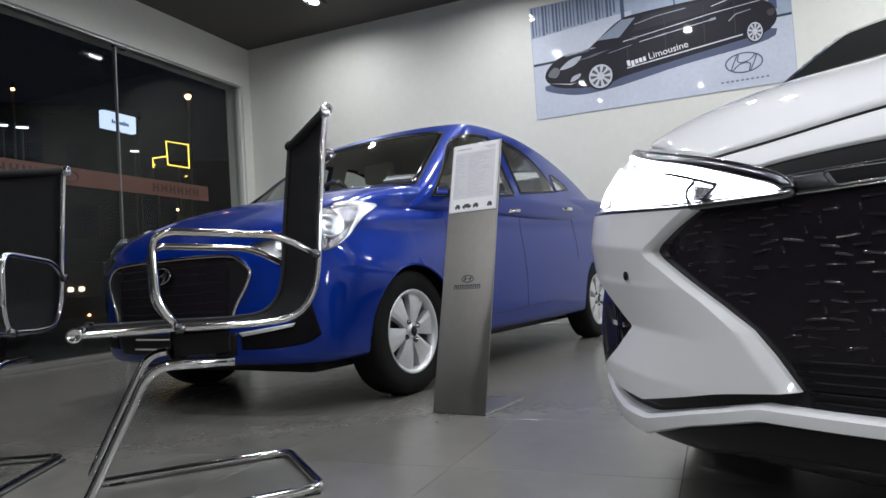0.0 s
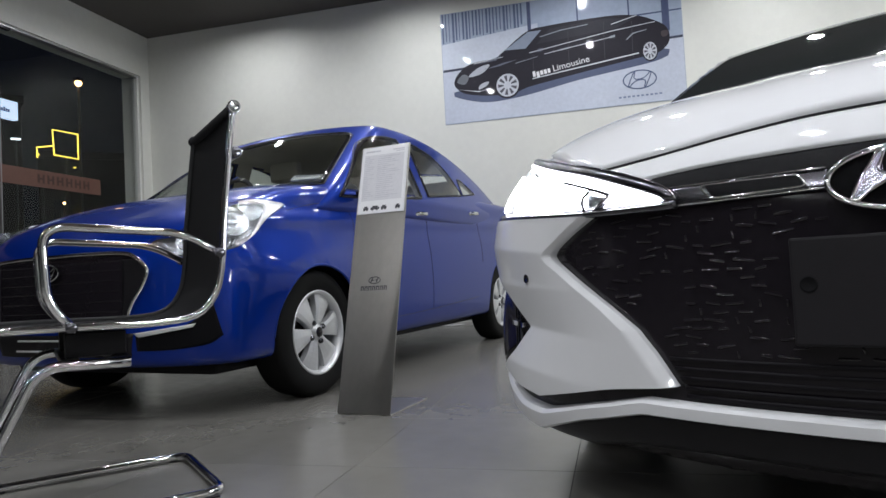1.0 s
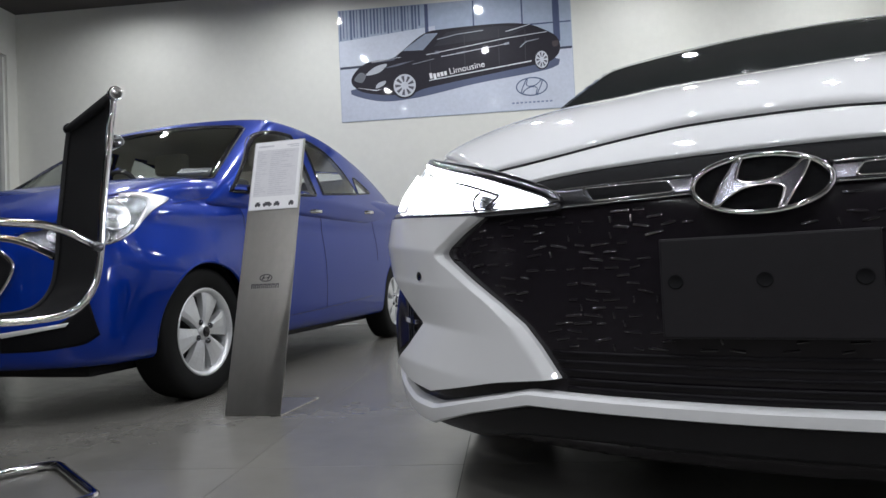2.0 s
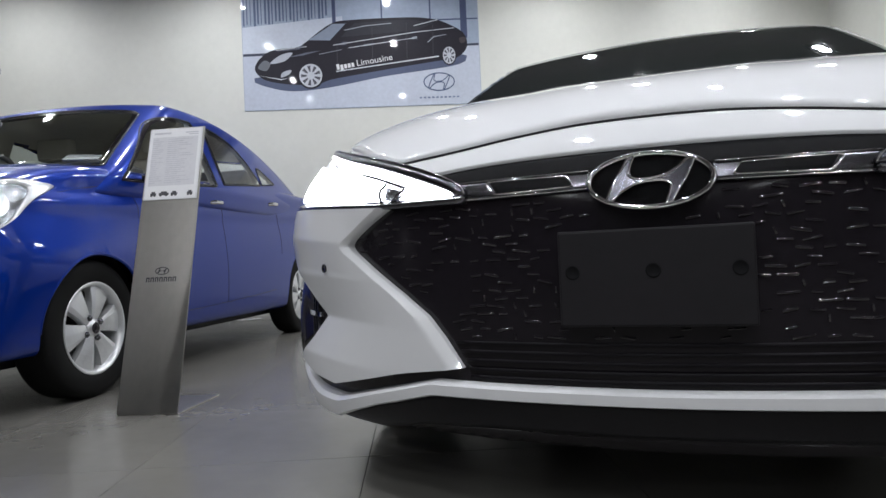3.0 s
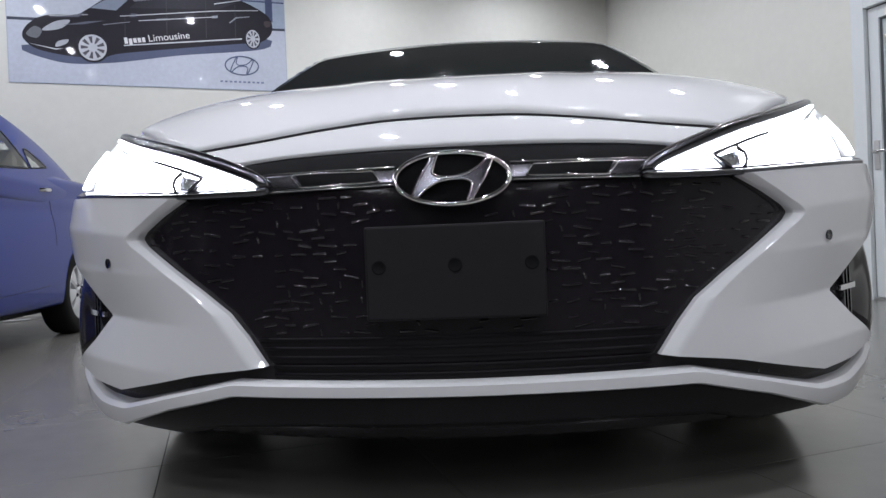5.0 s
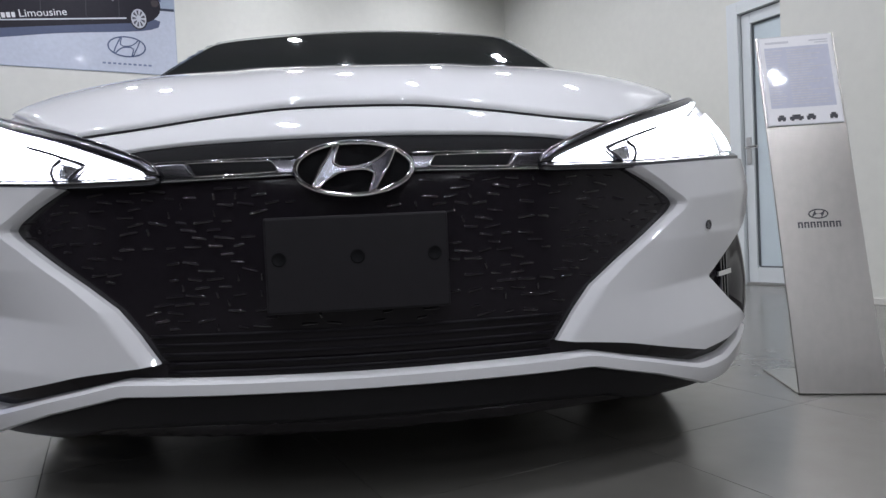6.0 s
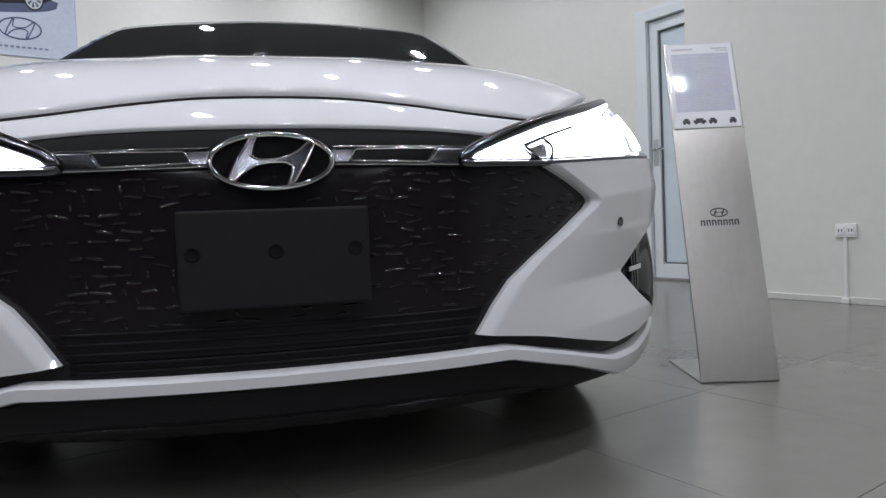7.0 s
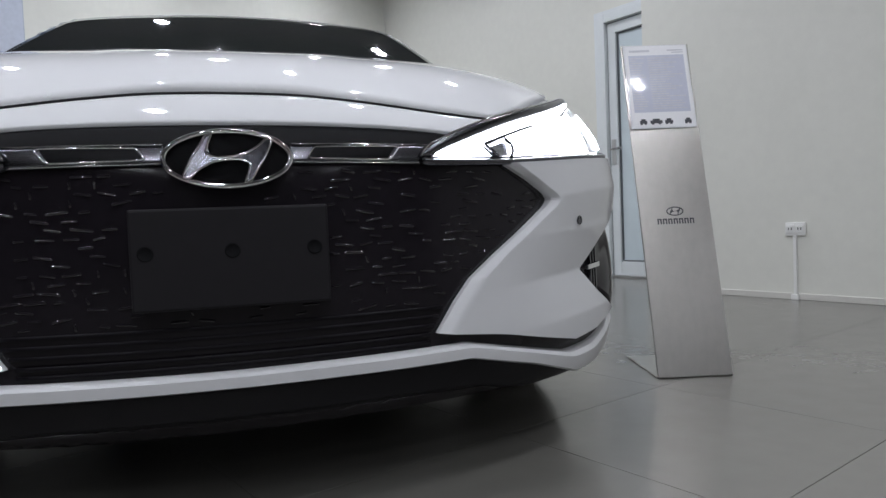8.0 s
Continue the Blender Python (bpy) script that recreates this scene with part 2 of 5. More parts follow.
def panel(f, a, b, view, n=40, m=14, offset=0.006, depth=0.02, relief=None, smooth=True, straight=False):
    """A shell panel between two drawn curves a and b, laid on the solid, with edges turned inwards. relief(a, b, s, r): extra height by drawn place and along and across."""
    ca, cb = (resample(a, n), resample(b, n)) if straight else (spline(a, n), spline(b, n))
    r = np.linspace(0, 1, m)[:, None, None]
    flat = ca[None] * (1 - r) + cb[None] * r
    off = np.full(flat.shape[:2], offset)
    if relief:
        ss, rr = np.meshgrid(np.linspace(0, 1, n), np.linspace(0, 1, m))
        off = off + relief(flat[..., 0], flat[..., 1], ss, rr)
    p = project(f, flat, view, off.ravel())
    back = project(f, flat, view, 0.0)
    nn = normals(f, back)
    return shell_mesh(p, back - nn * depth)


def shell_mesh(p, inner):
    """A grid with a skirt down to the inner grid's border, flat at the back."""
    bm = bmesh.new()
    m, n = p.shape[:2]
    vs = [[bm.verts.new(q) for q in row] for row in p]
    for i in range(m - 1):
        for j in range(n - 1):
            bm.faces.new((vs[i][j], vs[i][j + 1], vs[i + 1][j + 1], vs[i + 1][j]))
    loop = [(0, j) for j in range(n)] + [(i, n - 1) for i in range(1, m)] + [(m - 1, j) for j in range(n - 2, -1, -1)] + [(i, 0) for i in range(m - 2, 0, -1)]
    low = [bm.verts.new(inner[i, j]) for i, j in loop]
    k = len(loop)
    for q in range(k):
        (i0, j0), (i1, j1) = loop[q], loop[(q + 1) % k]
        bm.faces.new((vs[i0][j0], low[q], low[(q + 1) % k], vs[i1][j1]))
    bmesh.ops.recalc_face_normals(bm, faces=bm.faces[:])
    # outward is away from the skirt
    f0 = bm.faces[:][(m - 1) * (n - 1) // 2]
    f0.normal_update()
    if f0.normal.dot(f0.calc_center_median() - Vector(inner[m // 2, n // 2])) < 0:
        bmesh.ops.reverse_faces(bm, faces=bm.faces[:])
    return bm


def hull(f, y0, y1, zc, around=112, along=150, cap=44):
    """The whole skin of a solid, cast outwards from a spine at height zc from y0 to y1, with rounded-off ends. Returns rows of points."""
    th = np.linspace(0, 2 * np.pi, around, endpoint=False)
    ring = np.stack([np.sin(th), np.zeros_like(th), -np.cos(th)], 1)
    rows = []
    for ph in np.linspace(0.02, np.pi / 2, cap, endpoint=False):
        rows.append((y0, ring * math.sin(ph) + np.array([0, -math.cos(ph), 0])))
    for y in np.linspace(y0, y1, along):
        rows.append((y, ring))
    for ph in np.linspace(np.pi / 2, 0.02, cap)[1:]:
        rows.append((y1, ring * math.sin(ph) + np.array([0, math.cos(ph), 0])))
    o = np.concatenate([np.tile((0, y, zc), (around, 1)) for y, _ in rows])
    d = np.concatenate([r for _, r in rows])
    return out_cast(f, o, d).reshape(len(rows), around, 3)


def inside_poly(poly, a, b):
    """Which of the points (a, b) lie in a polygon."""
    poly = np.asarray(poly, float)
    res = np.zeros(np.shape(a), bool)
    for (x0, y0), (x1, y1) in zip(poly, np.roll(poly, -1, 0)):
        cross = ((y0 > b) != (y1 > b)) & (a < (x1 - x0) * (b - y0) / (y1 - y0 + 1e-12) + x0)
        res ^= cross
    return res


def skin(rows, drop=None, snap=None):
    """A closed mesh from hull rows. drop(centres): faces to leave out; snap(mesh): moves the open edges."""
    p = rows
    m, n = p.shape[:2]
    c = 0.25 * (p[:-1] + p[1:] + np.roll(p, -1, 1)[:-1] + np.roll(p, -1, 1)[1:])
    gone = drop(c) if drop else np.zeros(c.shape[:2], bool)
    bm = bmesh.new()
    vs = [[bm.verts.new(q) for q in row] for row in p]
    for i in range(m - 1):
        for j in range(n):
            if not gone[i, j]:
                k = (j + 1) % n
                bm.faces.new((vs[i][j], vs[i][k], vs[i + 1][k], vs[i + 1][j]))
    bm.faces.new(vs[0][::-1]), bm.faces.new(vs[-1])
    loose = [v for v in bm.verts if not v.link_faces]
    bmesh.ops.delete(bm, geom=loose, context="VERTS")
    if snap:
        snap(bm)
    bmesh.ops.recalc_face_normals(bm, faces=bm.faces[:])
    return bm


# ---- the room ----
U0, U1, V0, V1 = -5.49, 3.95, -9.0, 5.50


def wall(name, x0, x1, y0, y1, z0, z1, material=WALL, label="plain off-white painted showroom wall", category="wall"):
    ob = link(name, box(x0, x1, y0, y1, z0, z1), material, m=ROOM)
    return tagged(ob, label, category, kind="structure")


wall("wall_north", U0 - 0.3, U1 + 0.2, V1, V1 + 0.2, 0, CEILING, label="off-white painted back wall carrying a poster")
wall("wall_east", U1, U1 + 0.2, 1.59, V1, 2.09, CEILING)
wall("wall_east_far", U1, U1 + 0.2, 2.42, V1, 0, 2.09)
wall("wall_boxed_out", 3.36, U1 + 0.2, V0, 1.59, 0, CEILING, label="off-white boxed-out wall with a power socket")
# unseen rear side: plain dark wall added so gloss surfaces mirror a night front
wall("wall_south", U0 - 0.3, 3.36, V0 - 0.2, V0, 0, CEILING, mat("dark_glass_standin", (0.06, 0.06, 0.06), 0.4, vary=0.1, scale=2), "unseen dark grey wall closing the showroom, standing in for night glass")
wall("wall_lintel", U0 - 0.25, U0, V0, V1, 2.95, CEILING, label="off-white beam over the window front")
wall("wall_pier", U0 - 0.25, U0, 5.36, V1, 0, 2.95, label="off-white pier beside the window front")
wall("wall_pier_south", U0 - 0.25, U0, V0, V0 + 0.4, 0, 2.95, label="off-white pier beside the window front")
tagged(link("ceiling", box(U0 - 0.25, U1 + 0.2, V0 - 0.2, V1 + 0.2, CEILING, CEILING + 0.15), CEIL, m=ROOM), "dark charcoal painted showroom ceiling", "ceiling", kind="structure")
floor = tagged(link("floor", box(U0 - 0.25, U1 + 0.2, V0 - 0.2, V1 + 0.2, -0.12, -0.004), GROUT, m=ROOM), "grey polished showroom floor of large square tiles", "floor", kind="structure")



def room_part(name, bm, material, parent=None, label="", smooth=False):
    return link(name, bm, material, parent, label, smooth, None if parent else ROOM)


# kerb under the glass, frames and panes of the window front
front = tagged(room_part("window_1", box(U0 - 0.12, U0 + 0.05, V0 + 0.4, 5.36, 0, 0.045, 0.006), mat("sill_stone", (0.17, 0.165, 0.155), 0.35, vary=0.08)), "tall frameless shop window front, night outside", "window", kind="structure")
EDGES = [V0 + 0.4, -7.6, -6.0, -4.4, -2.8, -1.2, 0.4, 2.0, 3.6, 5.36]
for v0, v1 in zip(EDGES, EDGES[1:]):
    pane = room_part("pane", box(U0 - 0.072, U0 - 0.060, v0 + 0.004, v1 - 0.004, 0.045, 2.95, 0.001, 1), PANE, front)
    pane.visible_shadow = False
for v in EDGES[1:-1]:
    room_part("glass_joint", box(U0 - 0.085, U0 - 0.050, v - 0.006, v + 0.006, 0.045, 2.93, 0.002, 1), mat("joint_grey", (0.26, 0.26, 0.26), 0.4, 0.6, vary=0.1), front, "thin aluminium joint")
    room_part("patch_fitting", box(U0 - 0.09, U0 - 0.045, v - 0.02, v + 0.13, 2.915, 2.95, 0.003, 1), DARKCHROME, front, "dark metal clamp")
room_part("head_rail", box(U0 - 0.10, U0 - 0.03, V0 + 0.4, 5.36, 2.932, 2.95), ALU, front)
room_part("reveal_strip", box(U0 - 0.10, U0 - 0.03, 5.335, 5.36, 0.045, 2.932), TRIM, front)

# orange film with blank lettering across the glass
film = tagged(link("window_film", box(U0 - 0.058, U0 - 0.054, -4.0, 4.76, 1.53, 1.69), mat("orange_film", (0.105, 0.045, 0.031), 0.5, vary=0.15, scale=4), m=ROOM), "dull orange film band stuck across the shop window", "window film")
FILMDARK = mat("film_dark", (0.04, 0.014, 0.010), 0.5)
for v0 in (-3.2, -1.4, 0.4, 2.20, 3.98):
    if v0 < 3.9:
        part("oval_mark", tube([(U0 - 0.0535, v0 + 0.86 + 0.085 * math.cos(q), 1.61 + 0.048 * math.sin(q)) for q in np.linspace(0, 2 * np.pi, 30, endpoint=False)], 0.006, 5, True), FILMDARK, film, "dark oval mark")
    for k in range(6):
        blockm = box(U0 - 0.0542, U0 - 0.0525, v0 + 0.11 * k, v0 + 0.11 * k + 0.022, 1.568, 1.652)
        box(U0 - 0.0542, U0 - 0.0525, v0 + 0.11 * k + 0.055, v0 + 0.11 * k + 0.077, 1.568, 1.652, bm=blockm)
        box(U0 - 0.0542, U0 - 0.0525, v0 + 0.11 * k + 0.018, v0 + 0.11 * k + 0.058, 1.60, 1.620, bm=blockm)
        part("letter_block", blockm, FILMDARK, film, "dark blank letter block")

# aluminium door in the east wall
DOORALU = mat("white_aluminium", (0.70, 0.735, 0.75), 0.32, vary=0.03)
GASKET = mat("door_gasket", (0.10, 0.11, 0.12), 0.7, vary=0.1)
door = tagged(room_part("door_1", box(U1 + 0.03, U1 + 0.08, 1.40, 2.33, 0.02, 2.01, 0.003), mat("frosted_panel", (0.60, 0.68, 0.72), 0.22, vary=0.03)), "closed white aluminium door with a frosted panel", "door", kind="structure")
room_part("jamb", box(U1 - 0.030, U1 + 0.10, 2.338, 2.42, 0, 2.09, 0.004), DOORALU, door)
room_part("head", box(U1 - 0.030, U1 + 0.10, 1.40, 2.338, 2.018, 2.09, 0.004), DOORALU, door)
room_part("architrave", box(U1 - 0.016, U1 + 0.002, 2.421, 2.445, 0, 2.115, 0.003), DOORALU, door)
room_part("architrave", box(U1 - 0.016, U1 + 0.002, 1.40, 2.4205, 2.091, 2.115, 0.003), DOORALU, door)
room_part("stile", box(U1 + 0.004, U1 + 0.03, 2.255, 2.330, 0.02, 2.010, 0.004), DOORALU, door)
room_part("bottom_rail", box(U1 + 0.004, U1 + 0.03, 1.40, 2.2545, 0.02, 0.13, 0.004), DOORALU, door)
room_part("top_rail", box(U1 + 0.004, U1 + 0.03, 1.40, 2.2545, 1.93, 2.010, 0.004), DOORALU, door)
room_part("gasket", box(U1 + 0.012, U1 + 0.05, 2.3305, 2.3375, 0.02, 2.017), GASKET, door, "dark rubber seal")
room_part("gasket", box(U1 + 0.012, U1 + 0.05, 1.40, 2.330, 2.0105, 2.0175), GASKET, door, "dark rubber seal")
room_part("bead", box(U1 + 0.018, U1 + 0.0295, 2.243, 2.2545, 0.142, 1.928), GASKET, door, "dark glazing bead")
room_part("bead", box(U1 + 0.018, U1 + 0.0295, 1.40, 2.2425, 1.917, 1.928), GASKET, door, "dark glazing bead")
room_part("bead", box(U1 + 0.018, U1 + 0.0295, 1.40, 2.2425, 0.1305, 0.1415), GASKET, door, "dark glazing bead")
room_part("threshold", box(U1 - 0.012, U1 + 0.10, 1.40, 2.337, 0.0, 0.018, 0.002), ALU, door)
plate = room_part("lock_plate", box(U1 - 0.004, U1 + 0.004, 2.272, 2.312, 0.90, 1.10, 0.003), ALU, door, "metal lock plate")
room_part("lever", tube(rounded([(U1, 2.29, 1.02), (U1 - 0.05, 2.29, 1.02), (U1 - 0.05, 2.18, 1.02)], 0.015), 0.009, 10), CHROME, plate, "", True)

# sockets and cable cover on the boxed-out wall
WH = mat("white_plastic", (0.78, 0.78, 0.76), 0.35, vary=0.02)
sock = room_part("wall_socket", box(3.345, 3.36, 0.584, 0.690, 0.352, 0.424, 0.004), WH)
tagged(sock, "white double wall socket above the floor", "wall socket")
for vc in (0.612, 0.662):
    face = part("outlet", box(3.341, 3.346, vc - 0.020, vc + 0.020, 0.366, 0.410, 0.002), WH, sock)
    for dv in (-0.008, 0.008):
        part("pin_slot", box(3.3396, 3.3412, vc + dv - 0.002, vc + dv + 0.002, 0.382, 0.396), INKDARK, face)
trunk = room_part("cable_cover", box(3.346, 3.36, 0.632, 0.650, 0.012, 0.352, 0.003), WH)
tagged(trunk, "narrow white cable cover running down the wall", "cable cover")
part("foot_clip", box(3.335, 3.36, 0.620, 0.662, 0.0, 0.03, 0.004), WH, trunk)
base = mat("skirting", (0.62, 0.61, 0.57), 0.35, vary=0.05)
for nm, x0, x1, y0, y1 in (("baseboard", 3.350, 3.36, V0, 0.620), ("baseboard", 3.350, 3.36, 0.662, 1.59), ("baseboard", U1 - 0.010, U1, 2.42, V1), ("baseboard", U0, U1 - 0.01, V1 - 0.010, V1)):
    tagged(room_part(nm, box(x0, x1, y0, y1, 0, 0.035, 0.002, 1), base), "low grey tile skirting along the wall", "baseboard", kind="structure")

cable = tagged(link("power_cable", tube(rounded([(-2.95, V1 - 0.05, 0.008), (-2.6, V1 - 0.03, 0.010), (-2.35, V1 - 0.12, 0.008), (-2.2, V1 - 0.04, 0.012), (-2.05, V1 - 0.09, 0.008), (-1.9, V1 - 0.02, 0.010)], 0.06), 0.008, 8), WH, m=ROOM), "loose white power cable along the foot of the wall", "cable")
part("plug", box(-2.26, -2.19, V1 - 0.10, V1 - 0.05, 0.0, 0.035, 0.006), WH, cable)

# twin downlights in the ceiling
def downlight(m):
    d = thing("ceiling_light", m, "black twin ceiling downlight with two lit spots", "ceiling light", "ceiling downlights")
    fr = bmesh.new()
    for x0, x1, y0, y1 in ((-0.17, 0.17, -0.09, -0.075), (-0.17, 0.17, 0.075, 0.09), (-0.17, -0.155, -0.075, 0.075), (0.155, 0.17, -0.075, 0.075), (-0.155, 0.155, -0.075, 0.075)):
        box(x0, x1, y0, y1, -0.012 if abs(y1 - y0) < 0.1 and (x1 - x0 < 0.1 or abs(y0) > 0.07) else -0.002, 0.0, bm=fr)
    part("frame", fr, mat("black_metal", (0.03, 0.03, 0.03), 0.45, 0.3, vary=0.1), d)
    for x in (-0.062, 0.062):
        cup = part("spot", lathe([(0.055, -0.012), (0.055, -0.020), (0.049, -0.022), (0.047, -0.008)], 24), ALU, d, "bright ring", True, pose(x, 0, 0, 0, -90, 0))
        bulb = part("bulb", lathe([(0.0005, -0.016), (0.023, -0.0155), (0.046, -0.011)], 16), SPOT, cup, "glowing white bulb", True)
    return d


first_lamp = None
for u, v in LAMP_SPOTS:
    m = ROOM @ pose(u, v, CEILING, 0, 0, 90)
    first_lamp = copy_thing(first_lamp, m) if first_lamp else downlight(m)

# ---- white car ----
def white_front(x, z):
    x = np.abs(x)
    plan = 0.29 * x ** 2 + 0.20 * x ** 4 + 0.30 * (x / 0.99) ** 30
    up = np.maximum(z - 0.70, 0)
    return plan + 6.5 * np.clip(z - 0.62, 0, 0.08) ** 2 + 1.04 * up + 1.4 * up ** 2 + 1.2 * np.maximum(0.30 - z, 0) ** 2


def white_deck(x, y):
    x = np.abs(x)
    yy = np.clip(y, 0, 1.1) - 0.165
    z = 0.80 + 0.24 * yy + 0.03 * (1 - np.exp(-yy / 0.09)) - 0.08 * np.maximum(yy - 0.335, 0) ** 2
    z = z - 0.175 * np.minimum(x, 1.0) ** 4 - 0.05 * (x / 0.52) ** 2 * np.exp(-np.maximum(y - 0.14, 0) / 0.15)
    return z


def white_body(p):
    x, y, z = np.abs(p[..., 0]), p[..., 1], p[..., 2]
    f = smax((white_front(x, np.minimum(z, 0.86)) - y) * 0.75, (z - white_deck(x, y)) * 0.97, 0.02)
    side = x - (0.925 - 0.20 * np.maximum(z - 0.56, 0) - 0.35 * np.maximum(0.35 - z, 0) ** 2 - 0.02 * ((y - 2.3) / 2.3) ** 4)
    f = smax(f, side, 0.06)
    f = smax(f, 0.15 - z, 0.03)
    f = smax(f, y - (4.58 - 0.12 * x ** 2 - 0.25 * np.abs(z - 0.7)), 0.06)
    return f


def white_cabin(p):
    x, y, z = np.abs(p[..., 0]), p[..., 1], p[..., 2]
    screen = 1.0 + (z - 0.99) * 1.62 + 0.75 * np.maximum(z - 0.99, 0) ** 2 + 0.20 * x ** 2 - y                # windscreen
    roof = z - (1.435 - 0.045 * (y - 2.45) ** 2 * np.where(y < 2.45, 1.0, 0.9) - 0.10 * x ** 2)
    side = x - (0.825 - 0.42 * np.maximum(z - 0.95, 0) - 0.03 * (y - 2.4) ** 2)
    rear = y - (4.05 - (z - 0.95) * 1.9 - 0.15 * x ** 2)
    f = smax(screen * 0.44, roof, 0.03)
    f = smax(f, side, 0.025)
    f = smax(f, rear * 0.46, 0.05)
    return smax(f, 0.80 - z, 0.02)


white_car = thing("white_sedan", pose(0, 0, 0), "white four-door sedan with lit headlamps parked on the tiled floor", "car")
rows = hull(white_body, 0.75, 3.9, 0.55)


def arches(cs, xs, r):
    def snap(bm):
        for v in [v for v in bm.verts if v.is_boundary and abs(v.co.x) > xs]:
            for cy, cz in cs:
                d = math.hypot(v.co.y - cy, v.co.z - cz)
                if abs(d - r) < 0.06 and v.co.z > 0.21:
                    v.co.y, v.co.z = cy + (v.co.y - cy) * r / d, cz + (v.co.z - cz) * r / d

    def drop(c):
        gone = np.zeros(c.shape[:2], bool)
        for cy, cz in cs:
            gone |= (np.abs(c[..., 0]) > xs) & (np.hypot(c[..., 1] - cy, c[..., 2] - cz) < r)
        return gone
    return snap, drop


snap, drop = arches(((0.86, 0.315), (3.56, 0.315)), 0.55, 0.36)
bm = skin(rows, drop, snap)
for fc in bm.faces:
    c = fc.calc_center_median()
    if (c.y < 0.40 and abs(c.x) < 0.60) or (c.y < 0.42 and c.z < 0.62) or (c.y < 0.50 and c.z < 0.50) or c.z < 0.19:
        fc.material_index = 1
part("body", bm, [WHITEPAINT, BLACKGLOSS], white_car, smooth=True)
bm = skin(hull(white_cabin, 1.9, 2.9, 1.05, 96, 90, 40))
for fc in bm.faces:
    c = fc.calc_center_median()
    n = fc.normal
    if 1.0 < c.z < 1.33 and ((n.y < -0.3 and abs(c.x) < 0.735 - 0.47 * (c.z - 0.99)) or abs(n.x) > 0.80 or n.y > 0.35) and not (abs(n.x) > 0.75 and abs(c.y - 2.3) < 0.06):
        fc.material_index = 1
part("cabin", bm, [WHITEPAINT, INTERIOR], white_car, smooth=True)


def both(curve):
    """A curve drawn for one half, mirrored to the other: from left to right."""
    c = [tuple(q) for q in curve]
    return [(-a, b) for a, b in c[::-1] if a > 0] + c


def smooth01(v):
    v = np.clip(v, 0, 1)
    return v * v * (3 - 2 * v)


SHUT = [(0, 0.738), (0.068, 0.7375), (0.141, 0.7345), (0.244, 0.724), (0.372, 0.7085), (0.504, 0.699)]
# nose panel between grille and bonnet
part("nose_panel", panel(white_body, both([(0, 0.680), (0.13, 0.679), (0.27, 0.675), (0.36, 0.669), (0.405, 0.664)]), both([(a, b - 0.0045) for a, b in SHUT]), "front", 70, 10, 0.008, 0.02), WHITEPAINT, white_car, smooth=True)

part("bonnet_gap", tube(project(white_body, spline(both(SHUT), 120), "front", 0.0072), 0.0023, 6), BLACKPLASTIC, white_car, "dark bonnet shut line", True)


def bonnet_relief(a, b, s, r):
    edge = 0.145 + (b - 0.1) * 0.30
    return 0.004 * smooth01((edge - np.abs(a)) / 0.10 + 0.5)


# bonnet, seen from above: its front edge follows the shut line
front_edge = project(white_body, both([(a, b + 0.0045) for a, b in SHUT]), "front")
front_edge = [(p[0], p[1]) for p in front_edge]
side_r = [(0.504, front_edge[-1][1]), (0.61, 0.23), (0.73, 0.38), (0.79, 0.55), (0.80, 0.80), (0.78, 1.05)]
rear_edge = both([(0, 0.93), (0.4, 0.96), (0.78, 1.05)])
fe, re_ = spline(front_edge, 61), spline(rear_edge, 61)
sr = resample(side_r, 40)


def bonnet_grid():
    rows_ = []
    for r in np.linspace(0, 1, 40):
        k = r * 39
        i = min(int(k), 38)
        edge = sr[i] * (1 - (k - i)) + sr[i + 1] * (k - i)
        mid = fe * (1 - r) + re_ * r
        half = np.abs(mid[:, 0]).max()
        mid = mid.copy()
        u = mid[:, 0] / half
        mid[:, 0] = u * edge[0]
        mid[:, 1] += (edge[1] - mid[-1, 1]) * np.abs(u) ** 3
        rows_.append(mid)
    return np.array(rows_)


flat = bonnet_grid()
rr, ss = np.meshgrid(np.linspace(0, 1, 40), np.linspace(0, 1, 61), indexing="ij")
off = 0.008 + bonnet_relief(flat[..., 0], flat[..., 1], ss, rr)
top = project(white_body, flat, "top", off.ravel())
low = project(white_body, flat, "top", 0.0)
part("bonnet", shell_mesh(top, low - normals(white_body, low) * 0.02), WHITEPAINT, white_car, smooth=True)

# bumper cheeks, side vents, headlamps, sensors: built once for each side
GRILLE_EDGE = [(0.500, 0.612), (0.560, 0.582), (0.604, 0.556), (0.616, 0.543), (0.604, 0.528), (0.540, 0.484), (0.470, 0.438), (0.415, 0.398), (0.380, 0.357), (0.342, 0.303)]


def cheek_relief(a, b, s, r):
    a = np.abs(a)
    bevel = -0.013 * np.maximum(0, 1 - r / 0.042)
    scoop = -np.maximum(0, 0.020 - 0.22 * np.abs(b - 0.390 + 0.07 * (0.71 - a))) * smooth01((a - 0.42) / 0.3)
    fold = np.maximum(0, 0.008 - 0.12 * np.abs(b - 0.548 - 0.12 * (a - 0.62))) * smooth01((a - 0.58) / 0.06)
    return bevel + scoop + fold


def flip(curve, s):
    return [(s * a, b) for a, b in curve]


